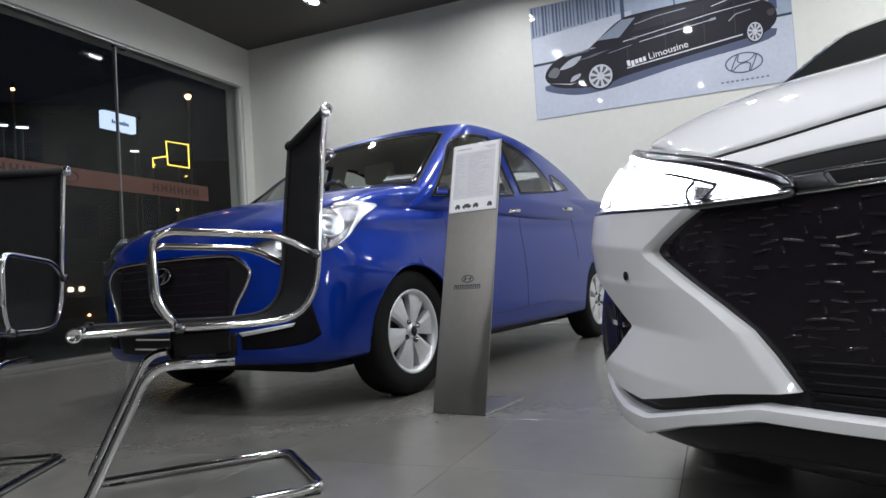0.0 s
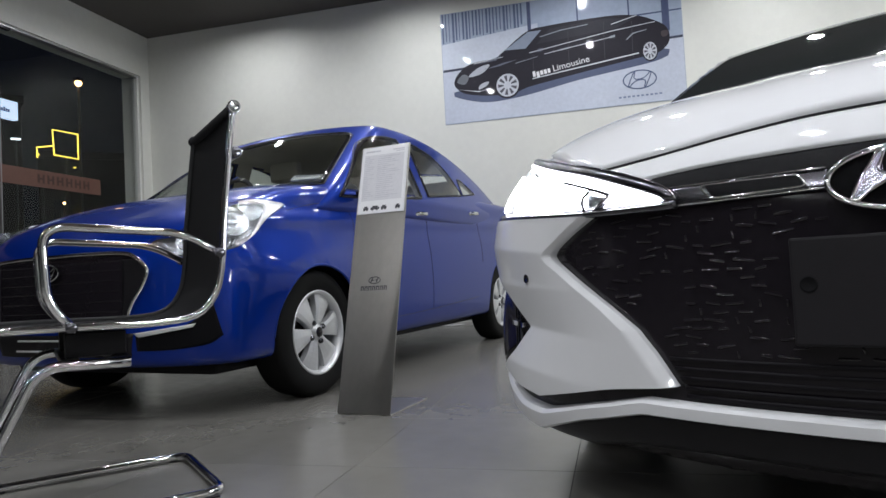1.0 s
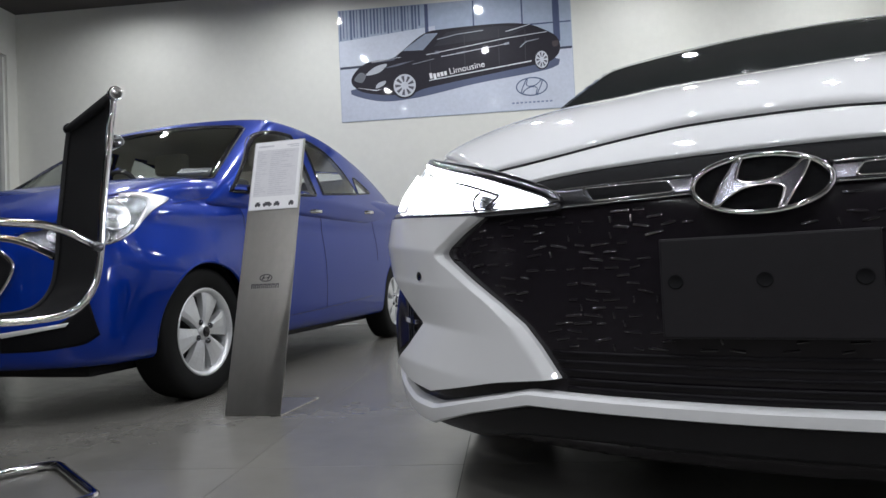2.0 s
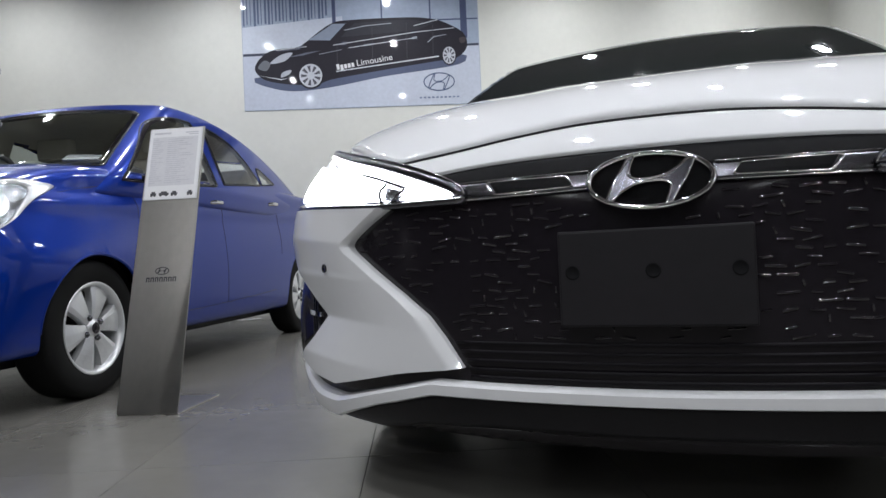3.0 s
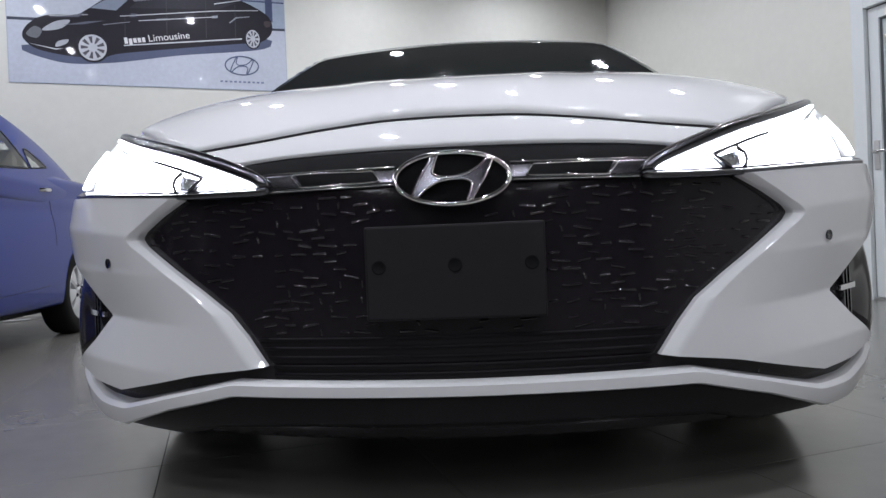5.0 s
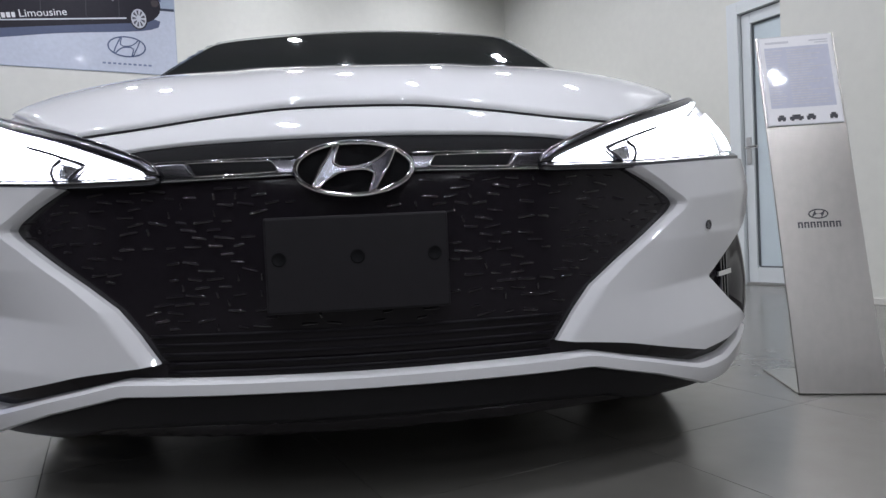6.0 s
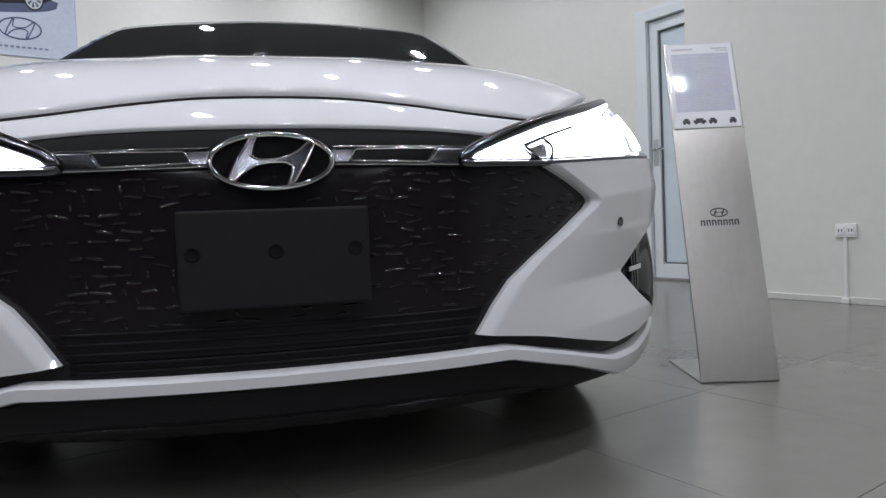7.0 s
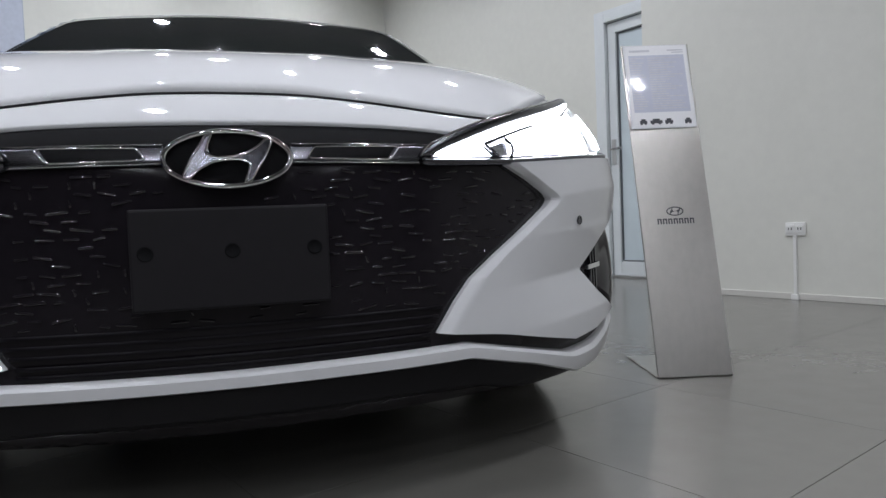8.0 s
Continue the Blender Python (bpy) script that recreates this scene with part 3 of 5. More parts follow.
for s in (1, -1):
    inner = GRILLE_EDGE + [(0.427, 0.298)]
    outer = [(0.905, 0.642), (0.900, 0.580), (0.858, 0.518), (0.785, 0.452), (0.716, 0.389), (0.768, 0.336), (0.834, 0.284), (0.752, 0.256), (0.672, 0.247)]
    cheek = part("bumper_cheek", panel(white_body, flip(inner, s), flip(outer, s), "front", 90, 61, 0.026, 0.02, cheek_relief, straight=True), WHITEPAINT, white_car, smooth=True)
    sharp(cheek, 27)
    sensor = part("parking_sensor", lathe([(0.0005, -0.003), (0.0085, -0.003), (0.010, 0.002), (0.0085, 0.0022), (0.0075, 0.0012), (0.0005, 0.0012)], 20), DARKCHROME, cheek, "small round grey sensor", True)
    at = project(white_body, [(s * 0.688, 0.497)], "front", 0.028)[0]
    nn = Vector(normals(white_body, at[None])[0])
    sensor.matrix_basis = Matrix.Translation(at) @ nn.to_track_quat("X", "Z").to_matrix().to_4x4()
    # vent
    vent = part("side_vent", panel(white_body, flip([(0.885, 0.532), (0.785, 0.448), (0.712, 0.389)], s), flip([(0.915, 0.500), (0.903, 0.385), (0.838, 0.292)], s), "front", 20, 14, 0.003, 0.012, lambda a, b, q, r: 0.019 * smooth01((r - 0.35) / 0.5)), BLACKGLOSS, white_car, "gloss black triangular vent", True)
    part("blade", panel(white_body, flip([(0.738, 0.396), (0.788, 0.400)], s), flip([(0.738, 0.386), (0.788, 0.389)], s), "front", 12, 4, 0.016, 0.012), CHROME, vent, "bright blade")
    for k in range(3):
        u = 0.752 + 0.011 * k
        part("lamp_fin", panel(white_body, flip([(u, 0.428 + 0.012 * k), (u + 0.004, 0.346 - 0.010 * k)], s), flip([(u + 0.004, 0.430 + 0.012 * k), (u + 0.008, 0.346 - 0.010 * k)], s), "front", 10, 3, 0.012, 0.01), DARKCHROME, vent, "dark lamp fin")
    # headlamp
    lamp_top = [(0.322, 0.622), (0.342, 0.640), (0.423, 0.6715), (0.515, 0.701), (0.625, 0.735), (0.715, 0.765), (0.795, 0.793)]
    lamp_low = [(0.326, 0.612), (0.350, 0.611), (0.500, 0.615), (0.640, 0.624), (0.760, 0.634), (0.848, 0.641)]
    lamp = part("headlamp", panel(white_body, flip(lamp_top, s), flip(lamp_low, s), "front", 60, 14, 0.006, 0.03), mat("lamp_housing", (0.30, 0.31, 0.33), 0.22, 0.9, vary=0.1, scale=40), white_car, "lit white headlamp", True)
    frame_low = [(0.345, 0.622), (0.362, 0.631), (0.436, 0.657), (0.524, 0.6865), (0.634, 0.7205), (0.724, 0.7515), (0.800, 0.782)]
    part("lamp_frame", panel(white_body, flip(lamp_top, s), flip(frame_low, s), "front", 60, 5, 0.018, 0.012, lambda a, b, q, r: 0.004 * np.sin(np.pi * r)), DARKCHROME, lamp, "dark chrome upper frame", True)
    part("frame_edge", tube(project(white_body, spline(flip(lamp_top, s), 50), "front", 0.019), 0.0018, 6), CHROME, lamp, "thin chrome edge", True)
    wedge = part("daytime_strip", panel(white_body, flip([(0.352, 0.6265), (0.440, 0.6545), (0.526, 0.6835), (0.636, 0.7175), (0.726, 0.749), (0.798, 0.779)], s), flip([(0.356, 0.625), (0.447, 0.644), (0.530, 0.669), (0.636, 0.702), (0.726, 0.738), (0.800, 0.777)], s), "front", 50, 5, 0.017, 0.008), LED, lamp, "glowing white daytime strip", True)
    part("lower_strip", panel(white_body, flip([(0.362, 0.626), (0.400, 0.6335), (0.444, 0.6420)], s), flip([(0.362, 0.6215), (0.410, 0.6215), (0.468, 0.6225)], s), "front", 24, 4, 0.016, 0.008), LED, wedge, "glowing white wedge", True)
    part("inner_reflector", panel(white_body, flip([(0.462, 0.643), (0.490, 0.651), (0.513, 0.658)], s), flip([(0.486, 0.624), (0.500, 0.624), (0.513, 0.625)], s), "front", 14, 6, 0.010, 0.004), LAMPBOWL, lamp, "lit inner reflector", True)
    part("main_beam", panel(white_body, flip([(0.520, 0.660), (0.595, 0.683), (0.670, 0.708), (0.755, 0.738)], s), flip([(0.520, 0.6265), (0.600, 0.6295), (0.680, 0.6345), (0.762, 0.641)], s), "front", 24, 8, 0.013, 0.006), BEAM, lamp, "glowing white main beam", True)
    for k, pts in enumerate(([(0.585, 0.6825), (0.520, 0.6635), (0.452, 0.6425), (0.470, 0.632), (0.484, 0.6235)], [(0.502, 0.654), (0.516, 0.645), (0.518, 0.634), (0.512, 0.6245)])):
        part("lamp_divider", tube(project(white_body, resample(flip(pts, s), 24), "front", 0.018), 0.0036, 8), DARKCHROME, lamp, "dark chrome divider", True)
    corner = part("lamp_corner", panel(white_body, flip([(0.757, 0.745), (0.778, 0.757), (0.803, 0.770)], s), flip([(0.764, 0.642), (0.800, 0.646), (0.836, 0.650)], s), "front", 12, 10, 0.012, 0.006), mat("lamp_corner", (0.62, 0.65, 0.68), 0.35, 0.4, vary=0.1, scale=50), lamp, "clear lamp corner", True)
    part("corner_light", tube(project(white_body, resample(flip([(0.790, 0.738), (0.806, 0.690), (0.812, 0.655)], s), 12), "front", 0.017), 0.0030, 6), LED, corner, "glowing slanted light guide", True)
    part("lower_trim", panel(white_body, flip([(a, b + 0.010) for a, b in lamp_low], s), flip([(a, b - 0.005) for a, b in lamp_low], s), "front", 40, 5, 0.018, 0.012, lambda a, b, q, r: 0.004 * np.sin(np.pi * r)), DARKCHROME, lamp, "dark chrome lower trim", True)
    part("trim_edge", tube(project(white_body, spline(flip([(a, b + 0.004) for a, b in lamp_low], s), 40), "front", 0.0225), 0.0014, 6), CHROME, lamp, "thin chrome edge", True)

# front lip, chin
LIP_TOP = [(0, 0.277), (0.20, 0.278), (0.403, 0.279), (0.54, 0.249), (0.664, 0.219), (0.75, 0.222), (0.825, 0.240), (0.865, 0.264)]
LIP_LOW = [(0, 0.253), (0.20, 0.253), (0.405, 0.252), (0.55, 0.218), (0.690, 0.174), (0.77, 0.174), (0.840, 0.194), (0.880, 0.222)]


def lip_relief(a, b, s, r):
    return 0.008 * np.clip(np.minimum(r, 1 - r) / 0.16, 0, 1) - 0.012 * smooth01((np.abs(a) - 0.70) / 0.15)


def mirrored(c):
    return [(-a, b) for a, b in c[::-1][:-1]] + c


sharp(part("front_lip", panel(white_body, mirrored(LIP_TOP), mirrored(LIP_LOW), "front", 140, 13, 0.022, 0.02, lip_relief, straight=True), WHITEPAINT, white_car, "white front splitter lip", True), 30)
part("chin", panel(white_body, mirrored([(a, b - 0.002) for a, b in LIP_LOW[:-1]]), mirrored([(0, 0.196), (0.28, 0.196), (0.44, 0.188), (0.62, 0.148), (0.76, 0.158)]), "front", 100, 8, 0.008, 0.03, straight=True), BLACKPLASTIC, white_car, "matt black chin", True)

# grille: crown, bar with slots, dashes, slats
part("grille_crown", panel(white_body, both([(0, 0.678), (0.13, 0.677), (0.27, 0.673), (0.36, 0.667), (0.40, 0.662)]), both([(0, 0.640), (0.2, 0.640), (0.335, 0.640), (0.345, 0.642)]), "front", 60, 8, 0.004, 0.02), mat("crown_black", (0.007, 0.007, 0.008), 0.5, spec=0.08, vary=0.2, scale=120, bump=0.1, bump_scale=600), white_car, "", True)
for s in (1, -1):
    bar = part("grille_bar", panel(white_body, flip([(0.098, 0.639), (0.20, 0.640), (0.30, 0.641), (0.338, 0.641)], s), flip([(0.098, 0.612), (0.20, 0.612), (0.30, 0.611), (0.322, 0.611)], s), "front", 40, 6, 0.010, 0.02), DARKCHROME, white_car, "dark chrome grille bar", True)
    part("slot", panel(white_body, flip([(0.140, 0.634), (0.20, 0.635), (0.276, 0.636)], s), flip([(0.127, 0.618), (0.20, 0.617), (0.262, 0.617)], s), "front", 24, 4, 0.0118, 0.01), mat("slot_black", (0.004, 0.004, 0.005), 0.5, spec=0.1), bar, "black slot")
    loop = [(0.140, 0.635), (0.20, 0.636), (0.278, 0.637), (0.283, 0.634), (0.266, 0.617), (0.262, 0.616), (0.20, 0.616), (0.129, 0.617), (0.126, 0.620), (0.137, 0.634)]
    part("slot_rim", tube(project(white_body, resample(flip(loop + loop[:1], s), 60)[:-1], "front", 0.0125), 0.0016, 6, True), CHROME, bar, "thin chrome rim", True)
    for zz in (0.6405, 0.6115):
        part("edge_strip", tube(project(white_body, resample(flip([(0.10, zz), (0.325 + (zz > 0.62) * 0.012, zz)], s), 24), "front", 0.011), 0.0014, 6), CHROME, bar, "", True)

half = [(0.0, 0.607), (0.49, 0.607)] + GRILLE_EDGE[1:] + [(0.338, 0.285), (0.0, 0.283)]
GRILLE_POLY = half + [(-a, b) for a, b in half[::-1]]
rnd = random.Random(4)
BLADE = mat("grille_blade_black", (0.014, 0.012, 0.015), 0.05, 0.0, vary=0.1, spec=0.6)


def blade_mesh(ln, r):
    """A short gloss black rib: the front arc of a sunk round bar, with tapered ends."""
    half = 0.5 * ln
    rows_ = []
    for x, q in ((-half, 0.25), (-half * 0.9, 1), (0, 1), (half * 0.9, 1), (half, 0.25)):
        rows_.append([(x, q * r * (0.84 - math.cos(a)), q * r * math.sin(a)) for a in np.linspace(-0.62, 0.62, 7)])
    return grid_mesh(np.array(rows_), flip=True)


blade_kinds = []
for ln, r in ((0.032, 0.0040), (0.024, 0.0036), (0.035, 0.0038), (0.018, 0.0034), (0.028, 0.0032), (0.012, 0.0032)):
    me = bpy.data.meshes.new("grille_blade")
    bm = blade_mesh(ln, r)
    bm.to_mesh(me)
    bm.free()
    me.materials.append(BLADE)
    for p in me.polygons:
        p.use_smooth = True
    blade_kinds.append(me)
mesh_back = part("grille", panel(white_body, flip(GRILLE_EDGE, -1), GRILLE_EDGE, "front", 60, 50, 0.0012, 0.006, straight=True), BLACKGLOSS, white_car, "gloss black faceted grille", True)
edge_rods, near_blades = bmesh.new(), 0
zz, row = 0.597, 0
while zz > 0.360:
    xx = -0.60 + (0.019 if row % 2 else 0.0)
    while xx < 0.60:
        cx = xx + rnd.uniform(-0.003, 0.003)
        if rnd.random() < 0.56 and inside_poly(GRILLE_POLY, np.array([cx - 0.022, cx + 0.022, cx]), np.array([zz, zz, zz - 0.007])).all() and not (abs(cx) < 0.158 and 0.380 < zz < 0.546) and not ((cx / 0.118) ** 2 + ((zz - 0.62) / 0.056) ** 2 < 1):
            c = project(white_body, [(cx, zz)], "front", 0.003)[0]
            yaw = 0.5 * math.degrees(math.atan(0.58 * cx + 0.8 * cx ** 3)) + rnd.uniform(-18, 18)
            upright = rnd.random() < 0.12
            turn = pose(0, 0, 0, rnd.uniform(-22, 2), rnd.choice((-9, -5, 0, 5, 9)) + rnd.uniform(-3, 3) + (78 if upright else 0), yaw)
            me = blade_kinds[5 if upright else rnd.randrange(5)]
            at = Matrix.Translation(c) @ turn
            if abs(cx) < 0.47 and near_blades < 300:
                ob = new("grille_blade", me)
                ob.parent, ob.matrix_basis = mesh_back, at
                near_blades += 1
            else:
                own = bmesh.new()
                own.from_mesh(me)
                join(edge_rods, own, at)
        xx += 0.038
    zz -= 0.0138
    row += 1
tagged(part("outer_grille_mesh", edge_rods, BLADE, white_car, "gloss black grille blades", True), kind="stuff")
for zz in (0.350, 0.334, 0.318, 0.302, 0.288):
    hw = 0.33 + max(0, zz - 0.30) * 0.55
    part("grille_slat", panel(white_body, [(-hw, zz + 0.003), (0, zz + 0.003), (hw, zz + 0.003)], [(-hw, zz - 0.003), (0, zz - 0.003), (hw, zz - 0.003)], "front", 30, 3, 0.006, 0.01), mat("slat_black", (0.007, 0.006, 0.008), 0.4, spec=0.12), white_car, "", True)

# plate bracket with three bolt holes
bracket = part("plate_bracket", box(-0.150, 0.150, -0.034, -0.006, 0.384, 0.542, 0.004), mat("bracket_black", (0.013, 0.012, 0.014), 0.6, spec=0.2, vary=0.1, scale=40, bump=0.1, bump_scale=500), white_car, "blank black plastic plate bracket")
for xx in (-0.127, 0.0, 0.127):
    hole = lathe([(0.0005, 0.0003), (0.0090, 0.0003), (0.0098, 0.0012), (0.0115, 0.0012), (0.0122, -0.001)], 24)
    part("bolt_hole", hole, mat("hole_black", (0.009, 0.009, 0.010), 0.9, vary=0, spec=0.1), bracket, "", True, Matrix.Translation((xx, -0.0345, 0.474)) @ pose(0, 0, 0, 0, 0, -90))


def h_mark(n):
    """Outline of a leaning mark that fills an oval of half axes 1 and 1."""
    side = [(-0.32, 0.70), (-0.417, 0.354), (-0.513, 0.048), (-0.593, -0.293), (-0.65, -0.585), (-0.56, -0.61), (-0.433, -0.36), (-0.24, -0.125), (-0.048, -0.045), (0.176, -0.03), (0.30, -0.14), (0.318, -0.21), (0.288, -0.463), (0.224, -0.79)]
    loop = side + [(-a, -b) for a, b in side] + side[:1]
    return resample([(1.10 * a, 1.16 * b) for a, b in loop], n, True)


def oval_badge(parent, m, w, h, thick, chrome=None, backing=None):
    """Chrome oval with a slanted letter-like bar in it."""
    chrome = chrome or CHROME
    badge = part("badge", bmesh.new(), [chrome, mat("badge_face", (0.07, 0.07, 0.08), 0.14, 1.0, vary=0.05)], parent, "chrome oval badge", True, m)
    bm = bmesh.new()
    ring = [(w * math.cos(a), 0, h * math.sin(a)) for a in np.linspace(0, 2 * np.pi, 72, endpoint=False)]
    tube(ring, thick * 0.8, 10, True, bm)
    loop = h_mark(96)
    flat_face = bm.faces.new([bm.verts.new((w * a, -thick * 0.55, h * b)) for a, b in loop])
    for fc in bmesh.ops.triangulate(bm, faces=[flat_face])["faces"]:
        fc.material_index = 1
    tube([(w * a, -thick * 0.4, h * b) for a, b in loop], thick * 0.42, 8, True, bm)
    bmesh.ops.recalc_face_normals(bm, faces=bm.faces[:])
    bm.to_mesh(badge.data)
    bm.free()
    for p in badge.data.polygons:
        p.use_smooth = True
    if backing:
        bb = bmesh.new()
        bb.faces.new([bb.verts.new((w * math.cos(a), 0.004, h * math.sin(a))) for a in np.linspace(0, 2 * np.pi, 48, endpoint=False)])
        bmesh.ops.solidify(bb, geom=bb.faces[:], thickness=0.006)
        part("badge_backing", bb, backing, badge)
    return badge


oval_badge(white_car, pose(0, -0.012, 0.6195, -12, 0, 0), 0.0965, 0.0455, 0.0056, backing=MATS["slot_black"])

# screens
SCREEN = [(-0.74, 0.990), (-0.4, 1.0), (0, 1.004), (0.4, 1.0), (0.74, 0.990)], [(-0.595, 1.305), (-0.48, 1.333), (0, 1.357), (0.48, 1.333), (0.595, 1.305)]
part("windscreen", panel(white_cabin, *SCREEN, "front", 60, 20, 0.004, 0.012), mat("tinted_screen", (0.012, 0.015, 0.016), 0.03, vary=0.05, coat=0.0, spec=0.6), white_car, "dark tinted windscreen", True)
for view in ("right", "left"):
    for a, b in (([(1.62, 1.02), (2.33, 1.03)], [(1.95, 1.24), (2.33, 1.315)]), ([(2.42, 1.03), (3.30, 1.05)], [(2.42, 1.315), (3.02, 1.24)])):
        part("side_window", panel(white_cabin, a, b, view, 20, 10, 0.004, 0.012), MATS["tinted_screen"], white_car, "dark tinted side window", True)
part("rear_window", panel(white_cabin, [(-0.66, 1.03), (0, 1.05), (0.66, 1.03)], [(-0.55, 1.28), (0, 1.33), (0.55, 1.28)], "rear", 30, 12, 0.004, 0.012), MATS["tinted_screen"], white_car, "dark rear window", True)

# ---- blue car ----
BLUE = pose(-2.249, 0.979, 0, 0, 0, 11.4) @ pose(-0.80, -0.77, 0)


def blue_front(x, z):
    x = np.abs(x)
    plan = 0.055 + 0.10 * x ** 2 + 0.34 * x ** 4 + 0.30 * (x / 0.90) ** 20
    return plan + 2.6 * np.maximum(z - 0.62, 0) ** 2 + 1.2 * np.maximum(0.34 - z, 0) ** 2


def blue_deck(x, y):
    yy = np.clip(y, 0, 1.0)
    return 1.02 - 0.30 * (1.0 - yy) ** 1.7 - 0.11 * np.minimum(np.abs(x), 1) ** 4 + 0.045 * np.clip(y - 1.0, 0, 2.0)


def blue_body(p):
    x, y, z = np.abs(p[..., 0]), p[..., 1], p[..., 2]
    f = smax((blue_front(x, np.minimum(z, 0.92)) - y) * 0.75, z - blue_deck(x, y), 0.05)
    crease = 0.012 * np.exp(-((z - 0.845 - 0.03 * (y - 2)) / 0.035) ** 2)
    flare = 0.030 * np.exp(-((z - 0.55) / 0.13) ** 2) * np.exp(-((y - 0.72) / 0.42) ** 4)
    side = x - (0.822 + crease + flare - (0.24 + 0.20 * np.clip((1.35 - y) / 0.5, 0, 1)) * np.maximum(np.minimum(z, 0.86) - 0.42, 0) ** 2 - 0.5 * np.maximum(0.40 - z, 0) ** 2 - 0.05 * (np.abs(y - 2.0) / 2.0) ** 4)
    f = smax(f, side, 0.045)
    f = smax(f, 0.205 - z, 0.03)
    return smax(f, y - (3.97 - 0.12 * x ** 2 - 0.2 * np.abs(z - 0.8)), 0.06)


def blue_cabin(p):
    x, y, z = np.abs(p[..., 0]), p[..., 1], p[..., 2]
    screen = 0.925 + (z - 0.97) * 1.50 + 0.12 * x ** 2 - y
    roof = z - (1.500 - np.where(y < 2.05, 0.10, 0.165) * (y - 2.05) ** 2 - 0.10 * x ** 2)
    side = x - (0.800 - 0.38 * np.maximum(z - 0.97, 0) - 0.03 * (y - 2.1) ** 2)
    rear = y - (3.62 - (z - 1.05) * 1.65 - 0.12 * x ** 2)
    f = smax(screen * 0.55, roof, 0.03)
    f = smax(f, side, 0.04)
    f = smax(f, rear * 0.52, 0.05)
    return smax(f, 0.85 - z, 0.02)


blue_car = thing("blue_sedan", BLUE, "metallic blue compact sedan parked beside the window front", "car")
snap, drop = arches(((0.775, 0.288), (3.195, 0.288)), 0.50, 0.306)
bm = skin(hull(blue_body, 0.75, 3.3, 0.58, 240, 220, 80), drop, snap)
for fc in bm.faces:
    c = fc.calc_center_median()
    if (1.12 < c.y < 3.45 and abs(c.x) < 0.66 and c.z > 0.9) or c.z < 0.212:
        fc.material_index = 2 if c.y > 1.45 and c.z > 0.5 else 1
part("body", bm, [BLUEPAINT, INTERIOR, INTERIORLIGHT], blue_car, smooth=True)

B_SCREEN = [(-0.665, 1.005), (-0.35, 1.02), (0, 1.025), (0.35, 1.02), (0.665, 1.005)], [(-0.525, 1.360), (-0.42, 1.395), (0, 1.422), (0.42, 1.395), (0.525, 1.360)]
B_REAR = [(-0.60, 1.12), (0, 1.13), (0.60, 1.12)], [(-0.50, 1.30), (0, 1.345), (0.50, 1.30)]
B_SIDE = [([(1.05, 0.935), (1.45, 0.955), (1.90, 0.990)], [(1.07, 0.960), (1.245, 1.110), (1.40, 1.240), (1.53, 1.320), (1.70, 1.356), (1.88, 1.366)]),
          ([(2.00, 1.010), (2.30, 1.040), (2.60, 1.068)], [(2.00, 1.370), (2.15, 1.358), (2.33, 1.315), (2.48, 1.225), (2.60, 1.085)]),
          ([(2.635, 1.074), (2.76, 1.090), (2.90, 1.107)], [(2.635, 1.105), (2.648, 1.192), (2.74, 1.180), (2.90, 1.116)])]


def outline(a, b, shrink=0.0):
    poly = np.concatenate([spline(a, 24), spline(b, 24)[::-1]])
    return poly + (poly.mean(0) - poly) * shrink


def cabin_drop(c):
    x, y, z = c[..., 0], c[..., 1], c[..., 2]
    gone = inside_poly(outline(*B_SCREEN, 0.03), x, z) & (y < 1.75)
    gone |= inside_poly(outline(*B_REAR, 0.05), x, z) & (y > 2.6)
    for q in B_SIDE:
        gone |= inside_poly(outline(*q, 0.04), y, z) & (np.abs(x) > 0.5)
    return gone


cab_rows = hull(blue_cabin, 1.75, 2.75, 1.12, 300, 200, 130)
part("cabin", skin(cab_rows, cabin_drop), BLUEPAINT, blue_car, smooth=True)
part("lining", skin(hull(lambda p: blue_cabin(p) + 0.03, 1.75, 2.75, 1.12, 200, 150, 80), cabin_drop), INTERIORLIGHT, blue_car, "pale roof lining", True)
def frit(solid, q, view, inner, level=0.0015, car=blue_car):
    """Black printed border under the edge of a pane."""
    a, b = resample(np.r_[outline(*q), outline(*q)[:1]], 91)[:-1], resample(np.r_[outline(*q, inner), outline(*q, inner)[:1]], 91)[:-1]
    rows_ = [project(solid, a * (1 - r) + b * r, view, level) for r in (0, 0.5, 1)]
    bm = bmesh.new()
    vs = [[bm.verts.new(p) for p in row] for row in rows_]
    for x0, x1 in zip(vs, vs[1:]):
        for i in range(90):
            j = (i + 1) % 90
            bm.faces.new((x0[i], x0[j], x1[j], x1[i]))
    bmesh.ops.recalc_face_normals(bm, faces=bm.faces[:])
    return part("glass_border", bm, BLACKGLOSS, car, "black printed glass border", True)


